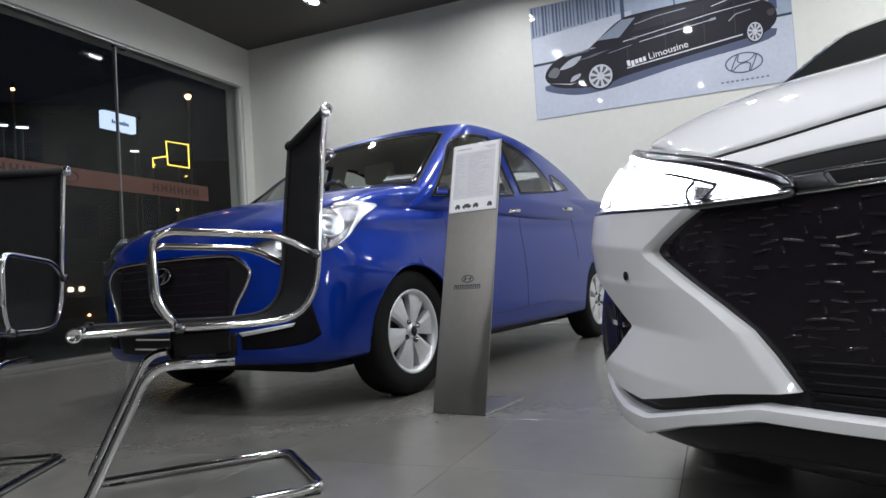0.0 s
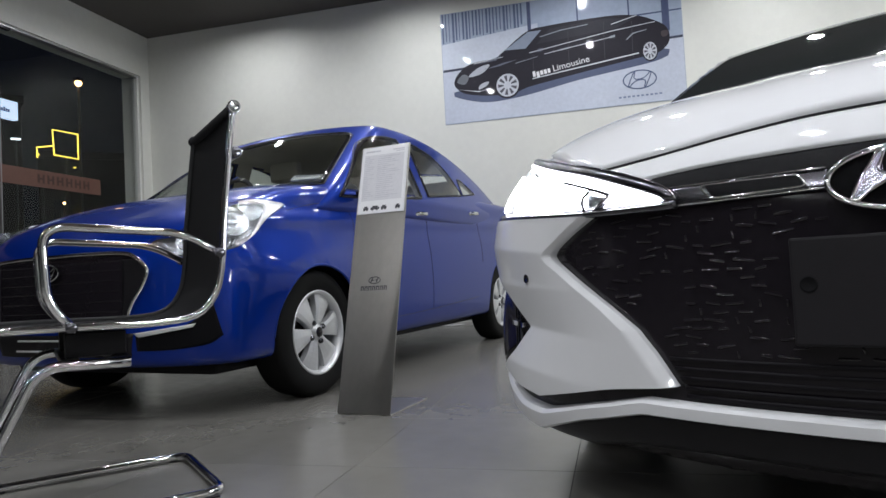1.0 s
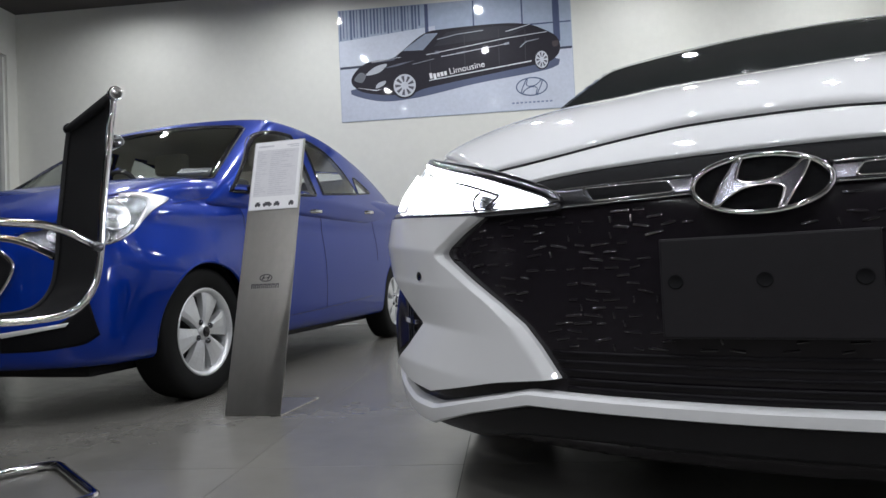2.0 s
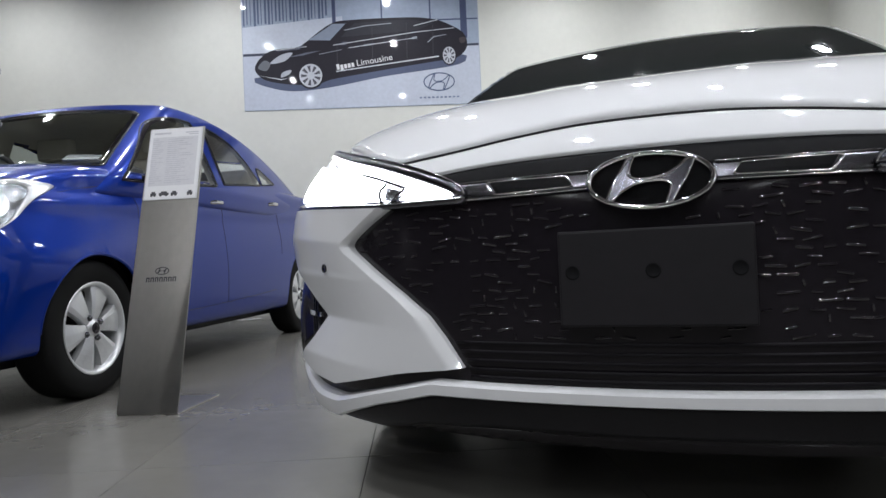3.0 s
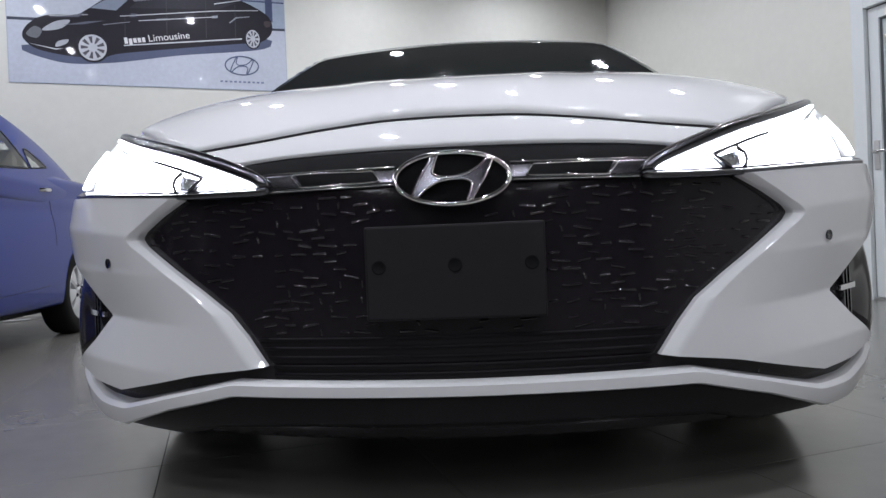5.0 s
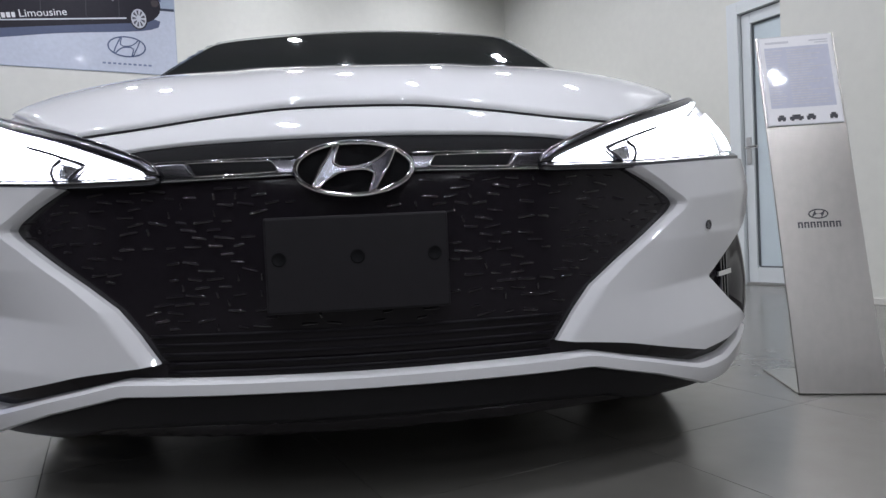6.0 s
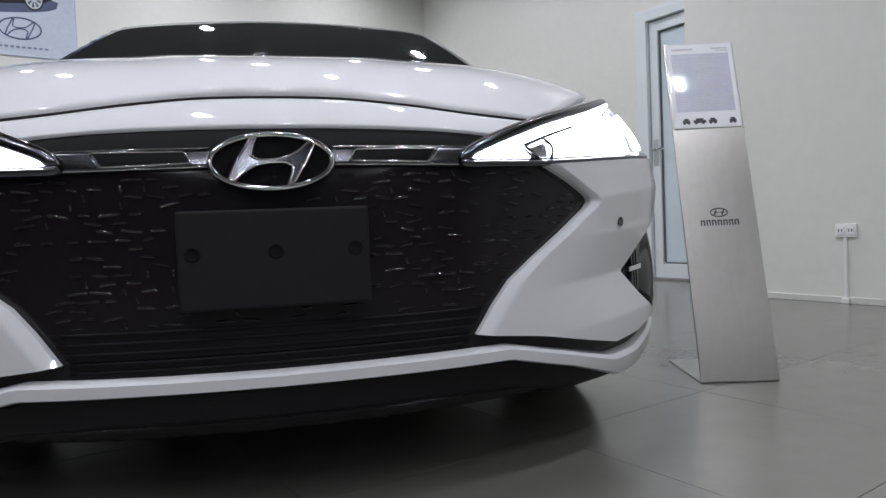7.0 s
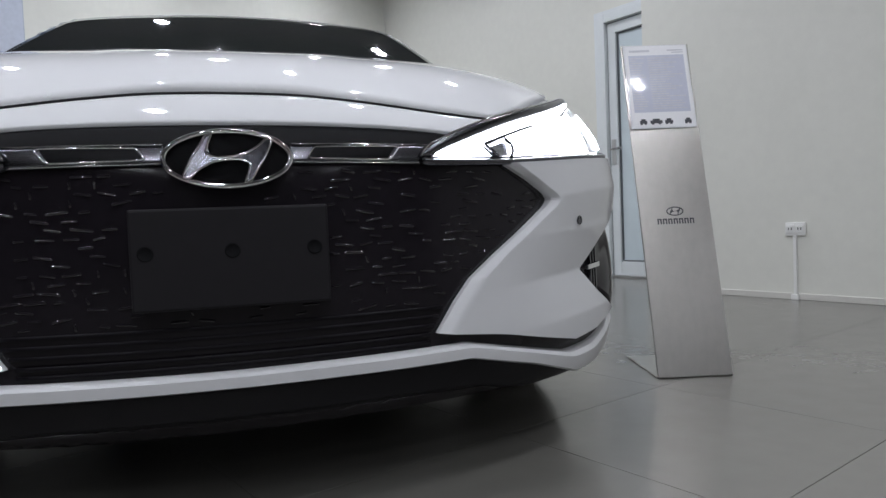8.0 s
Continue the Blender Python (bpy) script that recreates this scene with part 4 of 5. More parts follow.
frit(blue_cabin, B_SCREEN, "front", 0.04), frit(blue_cabin, B_REAR, "rear", 0.10)
for view in ("right", "left"):
    for q in B_SIDE:
        frit(blue_cabin, q, view, 0.07)
part("windscreen", panel(blue_cabin, *B_SCREEN, "front", 50, 16, 0.003, 0.004), glass_mat("screen_glass", (0.60, 0.64, 0.62), base=0.08), blue_car, "tinted windscreen", True).visible_shadow = False
part("rear_window", panel(blue_cabin, *B_REAR, "rear", 30, 10, 0.003, 0.004), CARGLASS, blue_car, "tinted rear window", True).visible_shadow = False
for view in ("right", "left"):
    for k, q in enumerate(B_SIDE):
        part("side_window", panel(blue_cabin, *q, view, 30, 14, 0.003, 0.004), CARGLASS, blue_car, "lightly tinted side window", True).visible_shadow = False
        loop = outline(*q, -0.015)
        part("window_rubber", tube(project(blue_cabin, resample(np.r_[loop, loop[:1]], 70)[:-1], view, 0.001), 0.0045, 6, True), BLACKPLASTIC, blue_car, "black window rubber", True)
loop = outline(*B_SCREEN, -0.008)
part("screen_rubber", tube(project(blue_cabin, resample(np.r_[loop, loop[:1]], 110)[:-1], "front", 0.0), 0.005, 6, True), BLACKPLASTIC, blue_car, "black screen rubber", True)
# inside: dashboard, seats, wheel
part("dashboard", box(-0.64, 0.64, 1.08, 1.42, 0.95, 1.045, 0.03, 3), INTERIOR, blue_car, "black dashboard")
for x in (-0.36, 0.36):
    seat = part("front_seat", box(x - 0.23, x + 0.23, 1.98, 2.10, 0.9, 1.20, 0.05, 3), INTERIORLIGHT, blue_car, "pale front seat back")
    part("head_rest", box(x - 0.12, x + 0.12, 2.02, 2.10, 1.23, 1.37, 0.035, 3), INTERIORLIGHT, seat)
part("rear_bench", box(-0.60, 0.60, 2.78, 2.92, 0.95, 1.22, 0.05, 3), INTERIORLIGHT, blue_car, "pale rear bench back")
part("steering_wheel", tube([(-0.36 + 0.18 * math.cos(q), 1.50 + 0.06 * math.sin(q), 1.02 + 0.17 * math.sin(q)) for q in np.linspace(0, 2 * np.pi, 30, endpoint=False)], 0.014, 8, True), INTERIOR, blue_car, "black steering wheel", True)
part("screen_sticker", panel(blue_cabin, [(0.43, 1.055), (0.60, 1.050)], [(0.43, 1.085), (0.60, 1.075)], "front", 8, 4, -0.012, 0.002), PAPER, blue_car, "white paper slip")


def seam(pts, view, solid=blue_body, r=0.0012, n=40, car=blue_car, closed=False):
    part("shut_line", tube(project(solid, spline(pts, n), view, 0.0003), r, 5, closed), BLACKPLASTIC, car)


for view in ("right", "left"):
    seam([(1.12, 0.935), (1.13, 0.75), (1.14, 0.55), (1.15, 0.31)], view)
    seam([(1.95, 0.985), (1.95, 0.80), (1.945, 0.55), (1.93, 0.315)], view)
    seam([(2.66, 1.06), (2.78, 0.90), (2.82, 0.74), (2.80, 0.60)], view)
    seam([(1.08, 0.305), (1.5, 0.300), (2.2, 0.325), (2.66, 0.350)], view)
    seam([(0.66, 0.842), (0.80, 0.872), (0.98, 0.905)], view)
    s = 1 if view == "right" else -1
    for y, z in ((1.88, 0.892), (2.72, 0.945)):
        p = project(blue_body, [(y - 0.085, z - 0.005), (y - 0.04, z), (y + 0.04, z + 0.004), (y + 0.085, z + 0.004)], view, 0.0)
        p = p + np.array([[0.0, 0, 0], [s * 0.032, 0, 0], [s * 0.032, 0, 0], [0, 0, 0]])
        hb = tube(rounded([tuple(q) for q in p], 0.02, 4), 0.013, 10)
        h = part("door_handle", hb, CHROME, blue_car, "chrome door handle", True)
    # arch lips
    for cy in (0.775, 3.195):
        th = np.linspace(-0.22, math.pi + 0.22, 48)
        arc = [(cy + 0.306 * math.cos(q), 0.288 + 0.306 * math.sin(q)) for q in th if 0.288 + 0.306 * math.sin(q) > 0.27]
        part("arch_lip", tube(project(blue_body, arc, view, -0.006), 0.0075, 8), BLUEPAINT, blue_car, "", True)
        wb = bmesh.new()
        ring = []
        for xx in (s * 0.765, s * 0.48):
            ring.append([wb.verts.new((xx, cy + 0.335 * math.cos(q), 0.288 + 0.335 * math.sin(q))) for q in np.linspace(-0.2, math.pi + 0.2, 30)])
        for i in range(29):
            wb.faces.new((ring[0][i], ring[0][i + 1], ring[1][i + 1], ring[1][i]))
        wb.faces.new(ring[1])
        part("wheel_well", wb, BLACKPLASTIC, blue_car, "", True)
    # mirror
    mb = bmesh.new()
    bmesh.ops.create_uvsphere(mb, u_segments=24, v_segments=14, radius=1)
    for v in mb.verts:
        v.co = Vector((s * (0.89 + 0.085 * v.co.x), 1.23 + 0.055 * v.co.y * (0.6 if v.co.y > 0 else 1.0), 0.985 + 0.062 * v.co.z))
    mirror = part("door_mirror", mb, BLUEPAINT, blue_car, "blue door mirror", True)
    part("mirror_foot", tube([(s * 0.77, 1.19, 0.955), (s * 0.84, 1.21, 0.965)], 0.018, 10), BLACKPLASTIC, mirror, "", True)
    # headlamp with clear lens over bowls, drawn from the car's corner
    ob = "oblique_" + view
    lo = [(0.434, 0.694), (0.474, 0.660), (0.515, 0.640), (0.600, 0.640), (0.684, 0.652), (0.752, 0.668), (0.815, 0.714), (0.868, 0.780), (0.962, 0.851)]
    hi = [(0.440, 0.702), (0.464, 0.711), (0.514, 0.718), (0.590, 0.757), (0.677, 0.812), (0.735, 0.842), (0.793, 0.863), (0.892, 0.872), (0.965, 0.860)]
    hl = part("headlamp", panel(blue_body, lo, hi, ob, 60, 16, 0.003, 0.012), mat("lamp_silver", (0.34, 0.35, 0.37), 0.18, 1.0, vary=0.35, scale=30, bump=0.8, bump_scale=60), blue_car, "clear headlamp with chrome bowls", True)
    for cx, cz, rr in ((0.735, 0.768, 0.066), (0.630, 0.735, 0.034), (0.560, 0.690, 0.030), (0.690, 0.690, 0.034)):
        at = project(blue_body, [(cx, cz)], ob, 0.004)[0]
        nn = Vector(normals(blue_body, at[None])[0])
        bowl = part("bowl", lathe([(0.001, 0.004), (rr * 0.28, 0.006), (rr * 0.32, 0.002), (rr * 0.75, 0.006), (rr * 0.95, 0.014), (rr, 0.016), (rr * 1.06, 0.010)], 26), LAMPBOWL, hl, "chrome bowl", True, Matrix.Translation(at) @ nn.to_track_quat("X", "Z").to_matrix().to_4x4())
    for k in range(6):
        part("lamp_rib", tube(project(blue_body, [(0.585 + 0.028 * k, 0.652 + 0.003 * k), (0.590 + 0.030 * k, 0.680 + 0.004 * k)], ob, 0.010), 0.0045, 6), CHROME, hl, "", True)
    part("lens", panel(blue_body, lo, hi, ob, 60, 16, 0.016, 0.010, lambda a, b, q, r: 0.005 * np.sin(np.pi * r)), LENS, hl, "clear lens", True).visible_shadow = False
    part("lamp_rim", panel(blue_body, [(0.780, 0.860), (0.840, 0.870), (0.900, 0.872), (0.962, 0.858), (0.868, 0.784), (0.818, 0.718), (0.762, 0.674)], [(0.770, 0.852), (0.826, 0.858), (0.868, 0.848), (0.872, 0.828), (0.842, 0.770), (0.806, 0.712), (0.755, 0.673)], ob, 40, 6, 0.0135, 0.01), mat("satin_silver", (0.74, 0.75, 0.76), 0.30, 0.5, vary=0.03), hl, "bright silver lamp corner", True)
    # fog lamp recess
    fog = part("fog_recess", panel(blue_body, flip([(0.43, 0.345), (0.55, 0.358), (0.63, 0.378), (0.690, 0.425), (0.715, 0.455)], s), flip([(0.43, 0.282), (0.55, 0.282), (0.63, 0.288), (0.700, 0.300), (0.738, 0.330)], s), "front", 32, 10, 0.002, 0.02), MATS["slot_black"], blue_car, "black fog lamp recess", True)
    part("silver_blade", panel(blue_body, flip([(0.43, 0.352), (0.55, 0.366), (0.66, 0.380)], s), flip([(0.45, 0.336), (0.55, 0.350), (0.65, 0.366)], s), "front", 22, 4, 0.014, 0.01), MATS["satin_silver"], fog, "silver trim blade", True)

# grille, badge, intake
B_GRILLE = [(0, 0.668), (0.20, 0.668), (0.38, 0.662), (0.44, 0.645), (0.485, 0.610), (0.492, 0.585), (0.475, 0.540), (0.425, 0.465), (0.395, 0.395)]
gr = part("grille", panel(blue_body, both(B_GRILLE[:3] + [(0.42, 0.654), (0.45, 0.640)]), [(-0.395, 0.392), (-0.2, 0.388), (0, 0.388), (0.2, 0.388), (0.395, 0.392)], "front", 50, 18, 0.004, 0.02), BLACKGLOSS, blue_car, "black front grille", True)
sides = [(0.45, 0.640), (0.485, 0.610), (0.492, 0.585), (0.475, 0.540), (0.425, 0.465), (0.395, 0.392)]
for s in (1, -1):
    part("grille_side", panel(blue_body, flip(sides, s), flip([(0.38, 0.640), (0.38, 0.610), (0.38, 0.585), (0.38, 0.540), (0.38, 0.465), (0.38, 0.392)], s), "front", 30, 8, 0.006, 0.02, straight=True), BLACKPLASTIC, gr, "", True)
loop = mirrored(B_GRILLE)
part("chrome_rim", tube(project(blue_body, spline(loop, 120), "front", 0.010), 0.0085, 8), CHROME, gr, "chrome grille rim", True)
for zz in (0.44, 0.48, 0.52, 0.56, 0.60, 0.635):
    hw = float(np.interp(zz, [0.39, 0.465, 0.54, 0.585, 0.61, 0.645], [0.39, 0.415, 0.465, 0.48, 0.475, 0.43]))
    part("grille_slat", tube(project(blue_body, resample([(-hw, zz), (hw, zz)], 30), "front", 0.002), 0.004, 6), BLACKGLOSS, gr, "", True)
oval_badge(blue_car, pose(0, 0.035, 0.603, -8, 0, 0), 0.066, 0.034, 0.0045, backing=BLACKGLOSS)
part("lower_intake", panel(blue_body, [(-0.42, 0.352), (0, 0.350), (0.42, 0.352)], [(-0.40, 0.262), (0, 0.258), (0.40, 0.262)], "front", 40, 6, 0.003, 0.02), BLACKPLASTIC, blue_car, "black lower intake", True)
for zz, hw in ((0.328, 0.24), (0.285, 0.26)):
    part("intake_strip", tube(project(blue_body, resample([(-hw, zz), (hw, zz)], 24), "front", 0.006), 0.0045, 6), MATS["satin_silver"], blue_car, "thin silver strip", True)
part("under_tray", box(-0.62, 0.62, 0.30, 3.7, 0.16, 0.215, 0.02), BLACKPLASTIC, blue_car)


def wheel(car, at, r, rim_r, width, sign, spokes=6):
    """Tyre with a spoked alloy rim; its face looks along sign * x."""
    w = part("wheel", lathe([(rim_r * 0.97, -0.5 * width), (r * 0.93, -0.5 * width), (r * 0.985, -0.42 * width), (r, -0.3 * width), (r, 0.3 * width), (r * 0.985, 0.42 * width), (r * 0.95, 0.48 * width), (r * 0.88, 0.505 * width), (rim_r * 1.07, 0.50 * width), (rim_r * 1.0, 0.44 * width)], 72),
             RUBBER, car, "black rubber tyre with an alloy rim", True, pose(*at, 0, 0, 0) @ Matrix.Diagonal((sign, 1, 1, 1)))
    o = 0.5 * width
    part("rim", lathe([(rim_r * 1.03, o - 0.004), (rim_r * 1.02, o - 0.001), (rim_r * 0.985, o - 0.002), (rim_r * 0.955, o - 0.008), (rim_r * 0.925, o - 0.014), (rim_r * 0.91, o - 0.05), (rim_r * 0.90, -o * 0.6)], 64), ALLOY, w, "silver alloy rim", True)
    part("brake_disc", lathe([(0.001, o - 0.085), (rim_r * 0.70, o - 0.085), (rim_r * 0.70, o - 0.10), (rim_r * 0.93, o - 0.11)], 40), mat("brake_iron", (0.05, 0.05, 0.05), 0.6, 0.5), w, "dark brake disc", True)
    for k in range(spokes):
        bm = bmesh.new()
        rows_ = []
        for t in np.linspace(0, 1, 8):
            rad = 0.030 + (rim_r * 0.965 - 0.030) * t
            wl, wr = (0.026 + 0.064 * t ** 1.3) * rim_r / 0.187, (0.020 + 0.042 * t ** 1.3) * rim_r / 0.187
            tw = 0.10 * t
            xo = o - 0.016 + 0.012 * math.sin(math.pi * t) * 0.5 - 0.004 * t
            rows_.append([(xo - 0.034, rad, -wl + tw * 0.1), (xo - 0.008, rad, -wl * 0.96 + tw * 0.1), (xo - 0.002, rad, -wl * 0.2), (xo, rad, wr * 0.5), (xo - 0.005, rad, wr * 0.96), (xo - 0.034, rad, wr)])
        grid_mesh(np.array(rows_), bm)
        bmesh.ops.recalc_face_normals(bm, faces=bm.faces[:])
        part("spoke", bm, ALLOY, w, "", False, pose(0, 0, 0, 360 * k / spokes + 12, 0, 0))
    part("hub_cap", lathe([(0.001, o - 0.004), (0.022, o - 0.005), (0.026, o - 0.010), (0.034, o - 0.012), (0.040, o - 0.020), (0.040, o - 0.05)], 28), ALLOY, w, "silver hub cap", True)
    part("cap_badge", lathe([(0.001, o - 0.0025), (0.021, o - 0.0025), (0.024, o - 0.004)], 24), BLACKGLOSS, w, "dark round cap badge", True)
    for k in range(4):
        part("wheel_nut", lathe([(0.001, o - 0.004), (0.007, o - 0.005), (0.0085, o - 0.009), (0.009, o - 0.010), (0.0125, o - 0.011), (0.0125, o - 0.022)], 12), DARKCHROME, w, "", True, pose(0, 0.050 * math.cos(math.pi / 2 * k + 0.5), 0.048 * math.sin(math.pi / 2 * k + 0.5)))
    return w


for y, s in ((0.775, 1), (3.195, 1), (0.775, -1), (3.195, -1)):
    wheel(blue_car, (s * 0.715, y, 0.285), 0.285, 0.187, 0.17, s)
for y, s in ((0.86, 1), (3.56, 1), (0.86, -1), (3.56, -1)):
    wheel(white_car, (s * 0.775, y, 0.315), 0.315, 0.215, 0.20, s, 5)


# ---- sign stands ----
def sign_stand(m, seed):
    st = thing("sign_stand", m, "brushed steel display stand with a printed paper sheet", "display stand", "sign stands by the cars")
    part("base_plate", box(-0.115, 0.115, 0.003, 0.33, 0, 0.005, 0.0015, 1), STEEL, st)
    pan = part("panel", box(-0.115, 0.115, -0.003, 0.003, 0, 1.117, 0.0015, 1), STEEL, st, "brushed steel leaning panel", m=pose(0, 0, 0.003, -15.5, 0, 0))
    cover = part("sheet_holder", box(-0.109, 0.109, -0.0075, -0.0035, 0.818, 1.122, 0.001, 1), mat("clear_acrylic", (0.78, 0.79, 0.81), 0.08, vary=0.02, coat=1.0), pan, "clear acrylic sheet holder", m=pose(0, 0, -0.009))
    sheet = part("printed_sheet", box(-0.104, 0.104, -0.0082, -0.0076, 0.822, 1.117), PAPER, cover, "white printed sheet")
    rnd = random.Random(seed)
    lines = bmesh.new()
    for k in range(22):
        z = 1.072 - 0.0088 * k
        box(-0.092, -0.06 + rnd.uniform(-0.012, 0.02), -0.0090, -0.0083, z, z + 0.0032, bm=lines)
        box(-0.03, rnd.uniform(0.02, 0.085), -0.0090, -0.0083, z, z + 0.0032, bm=lines)
    tagged(part("fine_print", lines, INK, sheet, "rows of small grey blank print"), kind="stuff")
    part("print_block", box(-0.094, 0.094, -0.0086, -0.0083, 0.876, 1.084), mat("pale_ink_%d" % seed, (0.50, 0.52, 0.62) if seed == 2 else (0.66, 0.66, 0.69), 0.3, vary=0.05, coat=0.3), sheet, "pale grey printed block")
    for x0, x1, z0, z1 in ((-0.090, -0.020, 1.097, 1.104), (0.040, 0.094, 1.099, 1.103), (0.055, 0.094, 1.091, 1.0945)):
        part("heading_bar", box(x0, x1, -0.0090, -0.0083, z0, z1), INK, sheet, "grey blank heading bar")
    for x, w in ((-0.080, 0.024), (-0.045, 0.040), (0.004, 0.026), (0.070, 0.022)):
        icon = box(x, x + w, -0.0090, -0.0083, 0.836, 0.846)
        box(x + w * 0.2, x + w * 0.8, -0.0090, -0.0083, 0.8455, 0.852, bm=icon)
        for q in (0.2, 0.75):
            box(x + w * q - 0.004, x + w * q + 0.004, -0.0092, -0.0083, 0.832, 0.8365, bm=icon)
        part("car_icon", icon, INKDARK, sheet, "small dark car picture")
    logo = tube([(0.026 * math.cos(q), -0.0035, 0.524 + 0.0135 * math.sin(q)) for q in np.linspace(0, 2 * np.pi, 40, endpoint=False)], 0.0018, 6, True)
    mark = [logo.verts.new((0.026 * a, -0.0042, 0.524 + 0.0135 * b)) for a, b in h_mark(60)]
    bmesh.ops.triangulate(logo, faces=[logo.faces.new(mark)])
    part("oval_mark", logo, INKDARK, pan, "black oval mark")
    for k in range(7):
        x = -0.060 + 0.0174 * k
        word = box(x, x + 0.0135, -0.0040, -0.0030, 0.4958, 0.5000)
        box(x, x + 0.0042, -0.0040, -0.0030, 0.482, 0.4960, bm=word), box(x + 0.0093, x + 0.0135, -0.0040, -0.0030, 0.482, 0.4960, bm=word)
        part("letter_block", word, INKDARK, pan, "black blank letter block")
    return st


stand_a = sign_stand(pose(-1.762, 0.734, 0, 0, 0, 13.6), 1)
stand_b = sign_stand(pose(1.303, 0.603, 0, 0, 0, -14.8), 2)

# ---- chairs ----
def visitor_chair(m, label):
    ch = thing("visitor_chair", m, label, "chair", "visitor chairs")
    rail = [(-0.035, 0.443), (0.18, 0.440), (0.37, 0.437), (0.455, 0.452), (0.500, 0.505), (0.517, 0.585), (0.524, 0.68), (0.540, 0.83), (0.557, 0.972)]
    path = spline(rail, 46)
    for x in (-0.222, 0.222):
        if x > 0:
            part("side_rail", tube([(x, y, z) for y, z in path], 0.0082, 12), CHROME, ch, "slim chrome side rail", True)
        else:
            part("side_rail", tube([(x, y, z) for y, z in path], 0.0090, 12), MESHCLOTH, ch, "side rail sleeved in black mesh", True)
        arm = rounded([(x * 1.02, 0.180, 0.440), (x * 1.06, 0.134, 0.500), (x * 1.07, 0.126, 0.668), (x * 1.07, 0.42, 0.650), (x * 1.02, 0.508, 0.600)], 0.055, 8)
        a = part("armrest", tube(arm, 0.0100, 12), CHROME, ch, "bent chrome armrest", True)
        for y, z in ((0.180, 0.440), (0.508, 0.600)):
            part("bolt", lathe([(0.0005, 0.004), (0.010, 0.003), (0.0125, 0.0), (0.0125, -0.012)], 16), DARKCHROME, a, "", True, pose(x * 1.05 + math.copysign(0.008, x), y, z) @ Matrix.Diagonal((math.copysign(1, x), 1, 1, 1)))
    for y, z, nm in ((-0.035, 0.443, "front_tube"), (0.557, 0.972, "top_tube")):
        tb = part(nm, tube([(-0.226, y, z), (0.232, y, z)], 0.0125, 14), MESHCLOTH if z > 0.6 else CHROME, ch, "tube sleeved in black mesh" if z > 0.6 else "", True)
        for x in (-1, 1):
            part("end_cap", lathe([(0.0005, 0.002), (0.0105, 0.002), (0.0112, 0.0048), (0.0150, 0.0050), (0.0165, 0.0035), (0.0165, -0.010), (0.0135, -0.012)], 24), CHROME if x > 0 else BLACKPLASTIC, tb, "", True, pose(x * 0.236 if x > 0 else -0.228, y, z) @ Matrix.Diagonal((x, 1, 1, 1)))
    part("back_tube", tube([(-0.20, 0.575, 0.862), (0.20, 0.575, 0.862)], 0.010, 12), CHROME, ch, "", True)
    for x in (-0.20, 0.20):
        part("knuckle", lathe([(0.0005, 0.010), (0.012, 0.009), (0.016, 0.004), (0.016, -0.004), (0.012, -0.010), (0.0005, -0.012)], 18), DARKCHROME, ch, "", True, pose(x, 0.566, 0.862))
    # sling of black mesh along the rails, sagging a little
    xs = np.linspace(-0.214, 0.214, 17)
    grid = np.array([[(x, y - 0.010 * (1 - (x / 0.214) ** 2) * (z > 0.5) * -1, z - 0.012 * (1 - (x / 0.214) ** 2) * (z < 0.47)) for x in xs] for y, z in path])
    sheet = grid_mesh(grid)
    bmesh.ops.solidify(sheet, geom=sheet.faces[:], thickness=0.005)
    part("sling", sheet, MESHCLOTH, ch, "black woven mesh sling", True)
    # cantilever base
    loop = [(0.215, 0.30, 0.352), (0.215, 0.115, 0.358), (0.215, -0.055, 0.012), (0.215, 0.50, 0.012), (-0.215, 0.50, 0.012), (-0.215, -0.055, 0.012), (-0.215, 0.115, 0.358), (-0.215, 0.30, 0.352)]
    part("base_frame", tube(rounded(loop, 0.050, 8), 0.0120, 12), CHROME, ch, "chrome cantilever base", True)
    for y, z0 in ((0.18, 0.354), (0.285, 0.352)):
        part("cross_member", box(-0.206, 0.206, y - 0.018, y + 0.018, z0 - 0.006, z0 + 0.012, 0.003), BLACKPLASTIC, ch)
    for x in (-0.13, 0.13):
        part("seat_bracket", box(x - 0.02, x + 0.02, 0.17, 0.30, 0.366, 0.424, 0.004), BLACKPLASTIC, ch)
    for x in (-0.215, 0.215):
        for y in (0.02, 0.47):
            part("glide", box(x - 0.012, x + 0.012, y - 0.02, y + 0.02, 0.0, 0.006, 0.002, 1), BLACKPLASTIC, ch)
    return ch


visitor_chair(pose(-1.810, -0.508, 0, 0, 0, -21), "chrome cantilever chair with a black mesh sling")
visitor_chair(pose(-2.237, -0.898, 0, 0, 0, 50), "chrome cantilever chair with black mesh beside the window front")

# ---- poster ----
PV = V1 - 0.006
poster = link("poster", box(-1.985, 0.345, PV, V1, 2.04, 3.18), mat("poster_sky", (0.36, 0.42, 0.53), 0.55, vary=0.10, scale=1.5, coat=0.5, spec=0.2), m=ROOM)
tagged(poster, "large glossy blue-grey wall poster of a black limousine", "poster")


def printed(name, pts, material, level, label="", smooth_edge=True):
    """A flat printed shape on the poster; pts are (u, z) round its outline; each level lies 0.4 mm further out."""
    bm = bmesh.new()
    y = PV - 0.0004 * level
    q = spline(pts, max(40, 8 * len(pts)), True) if smooth_edge else pts
    fc = bm.faces.new([bm.verts.new((u, y, z)) for u, z in q])
    bmesh.ops.triangulate(bm, faces=[fc])
    bmesh.ops.recalc_face_normals(bm, faces=bm.faces[:])
    for f in bm.faces:
        if f.normal.y > 0:
            f.normal_flip()
    return part(name, bm, material, poster, label)


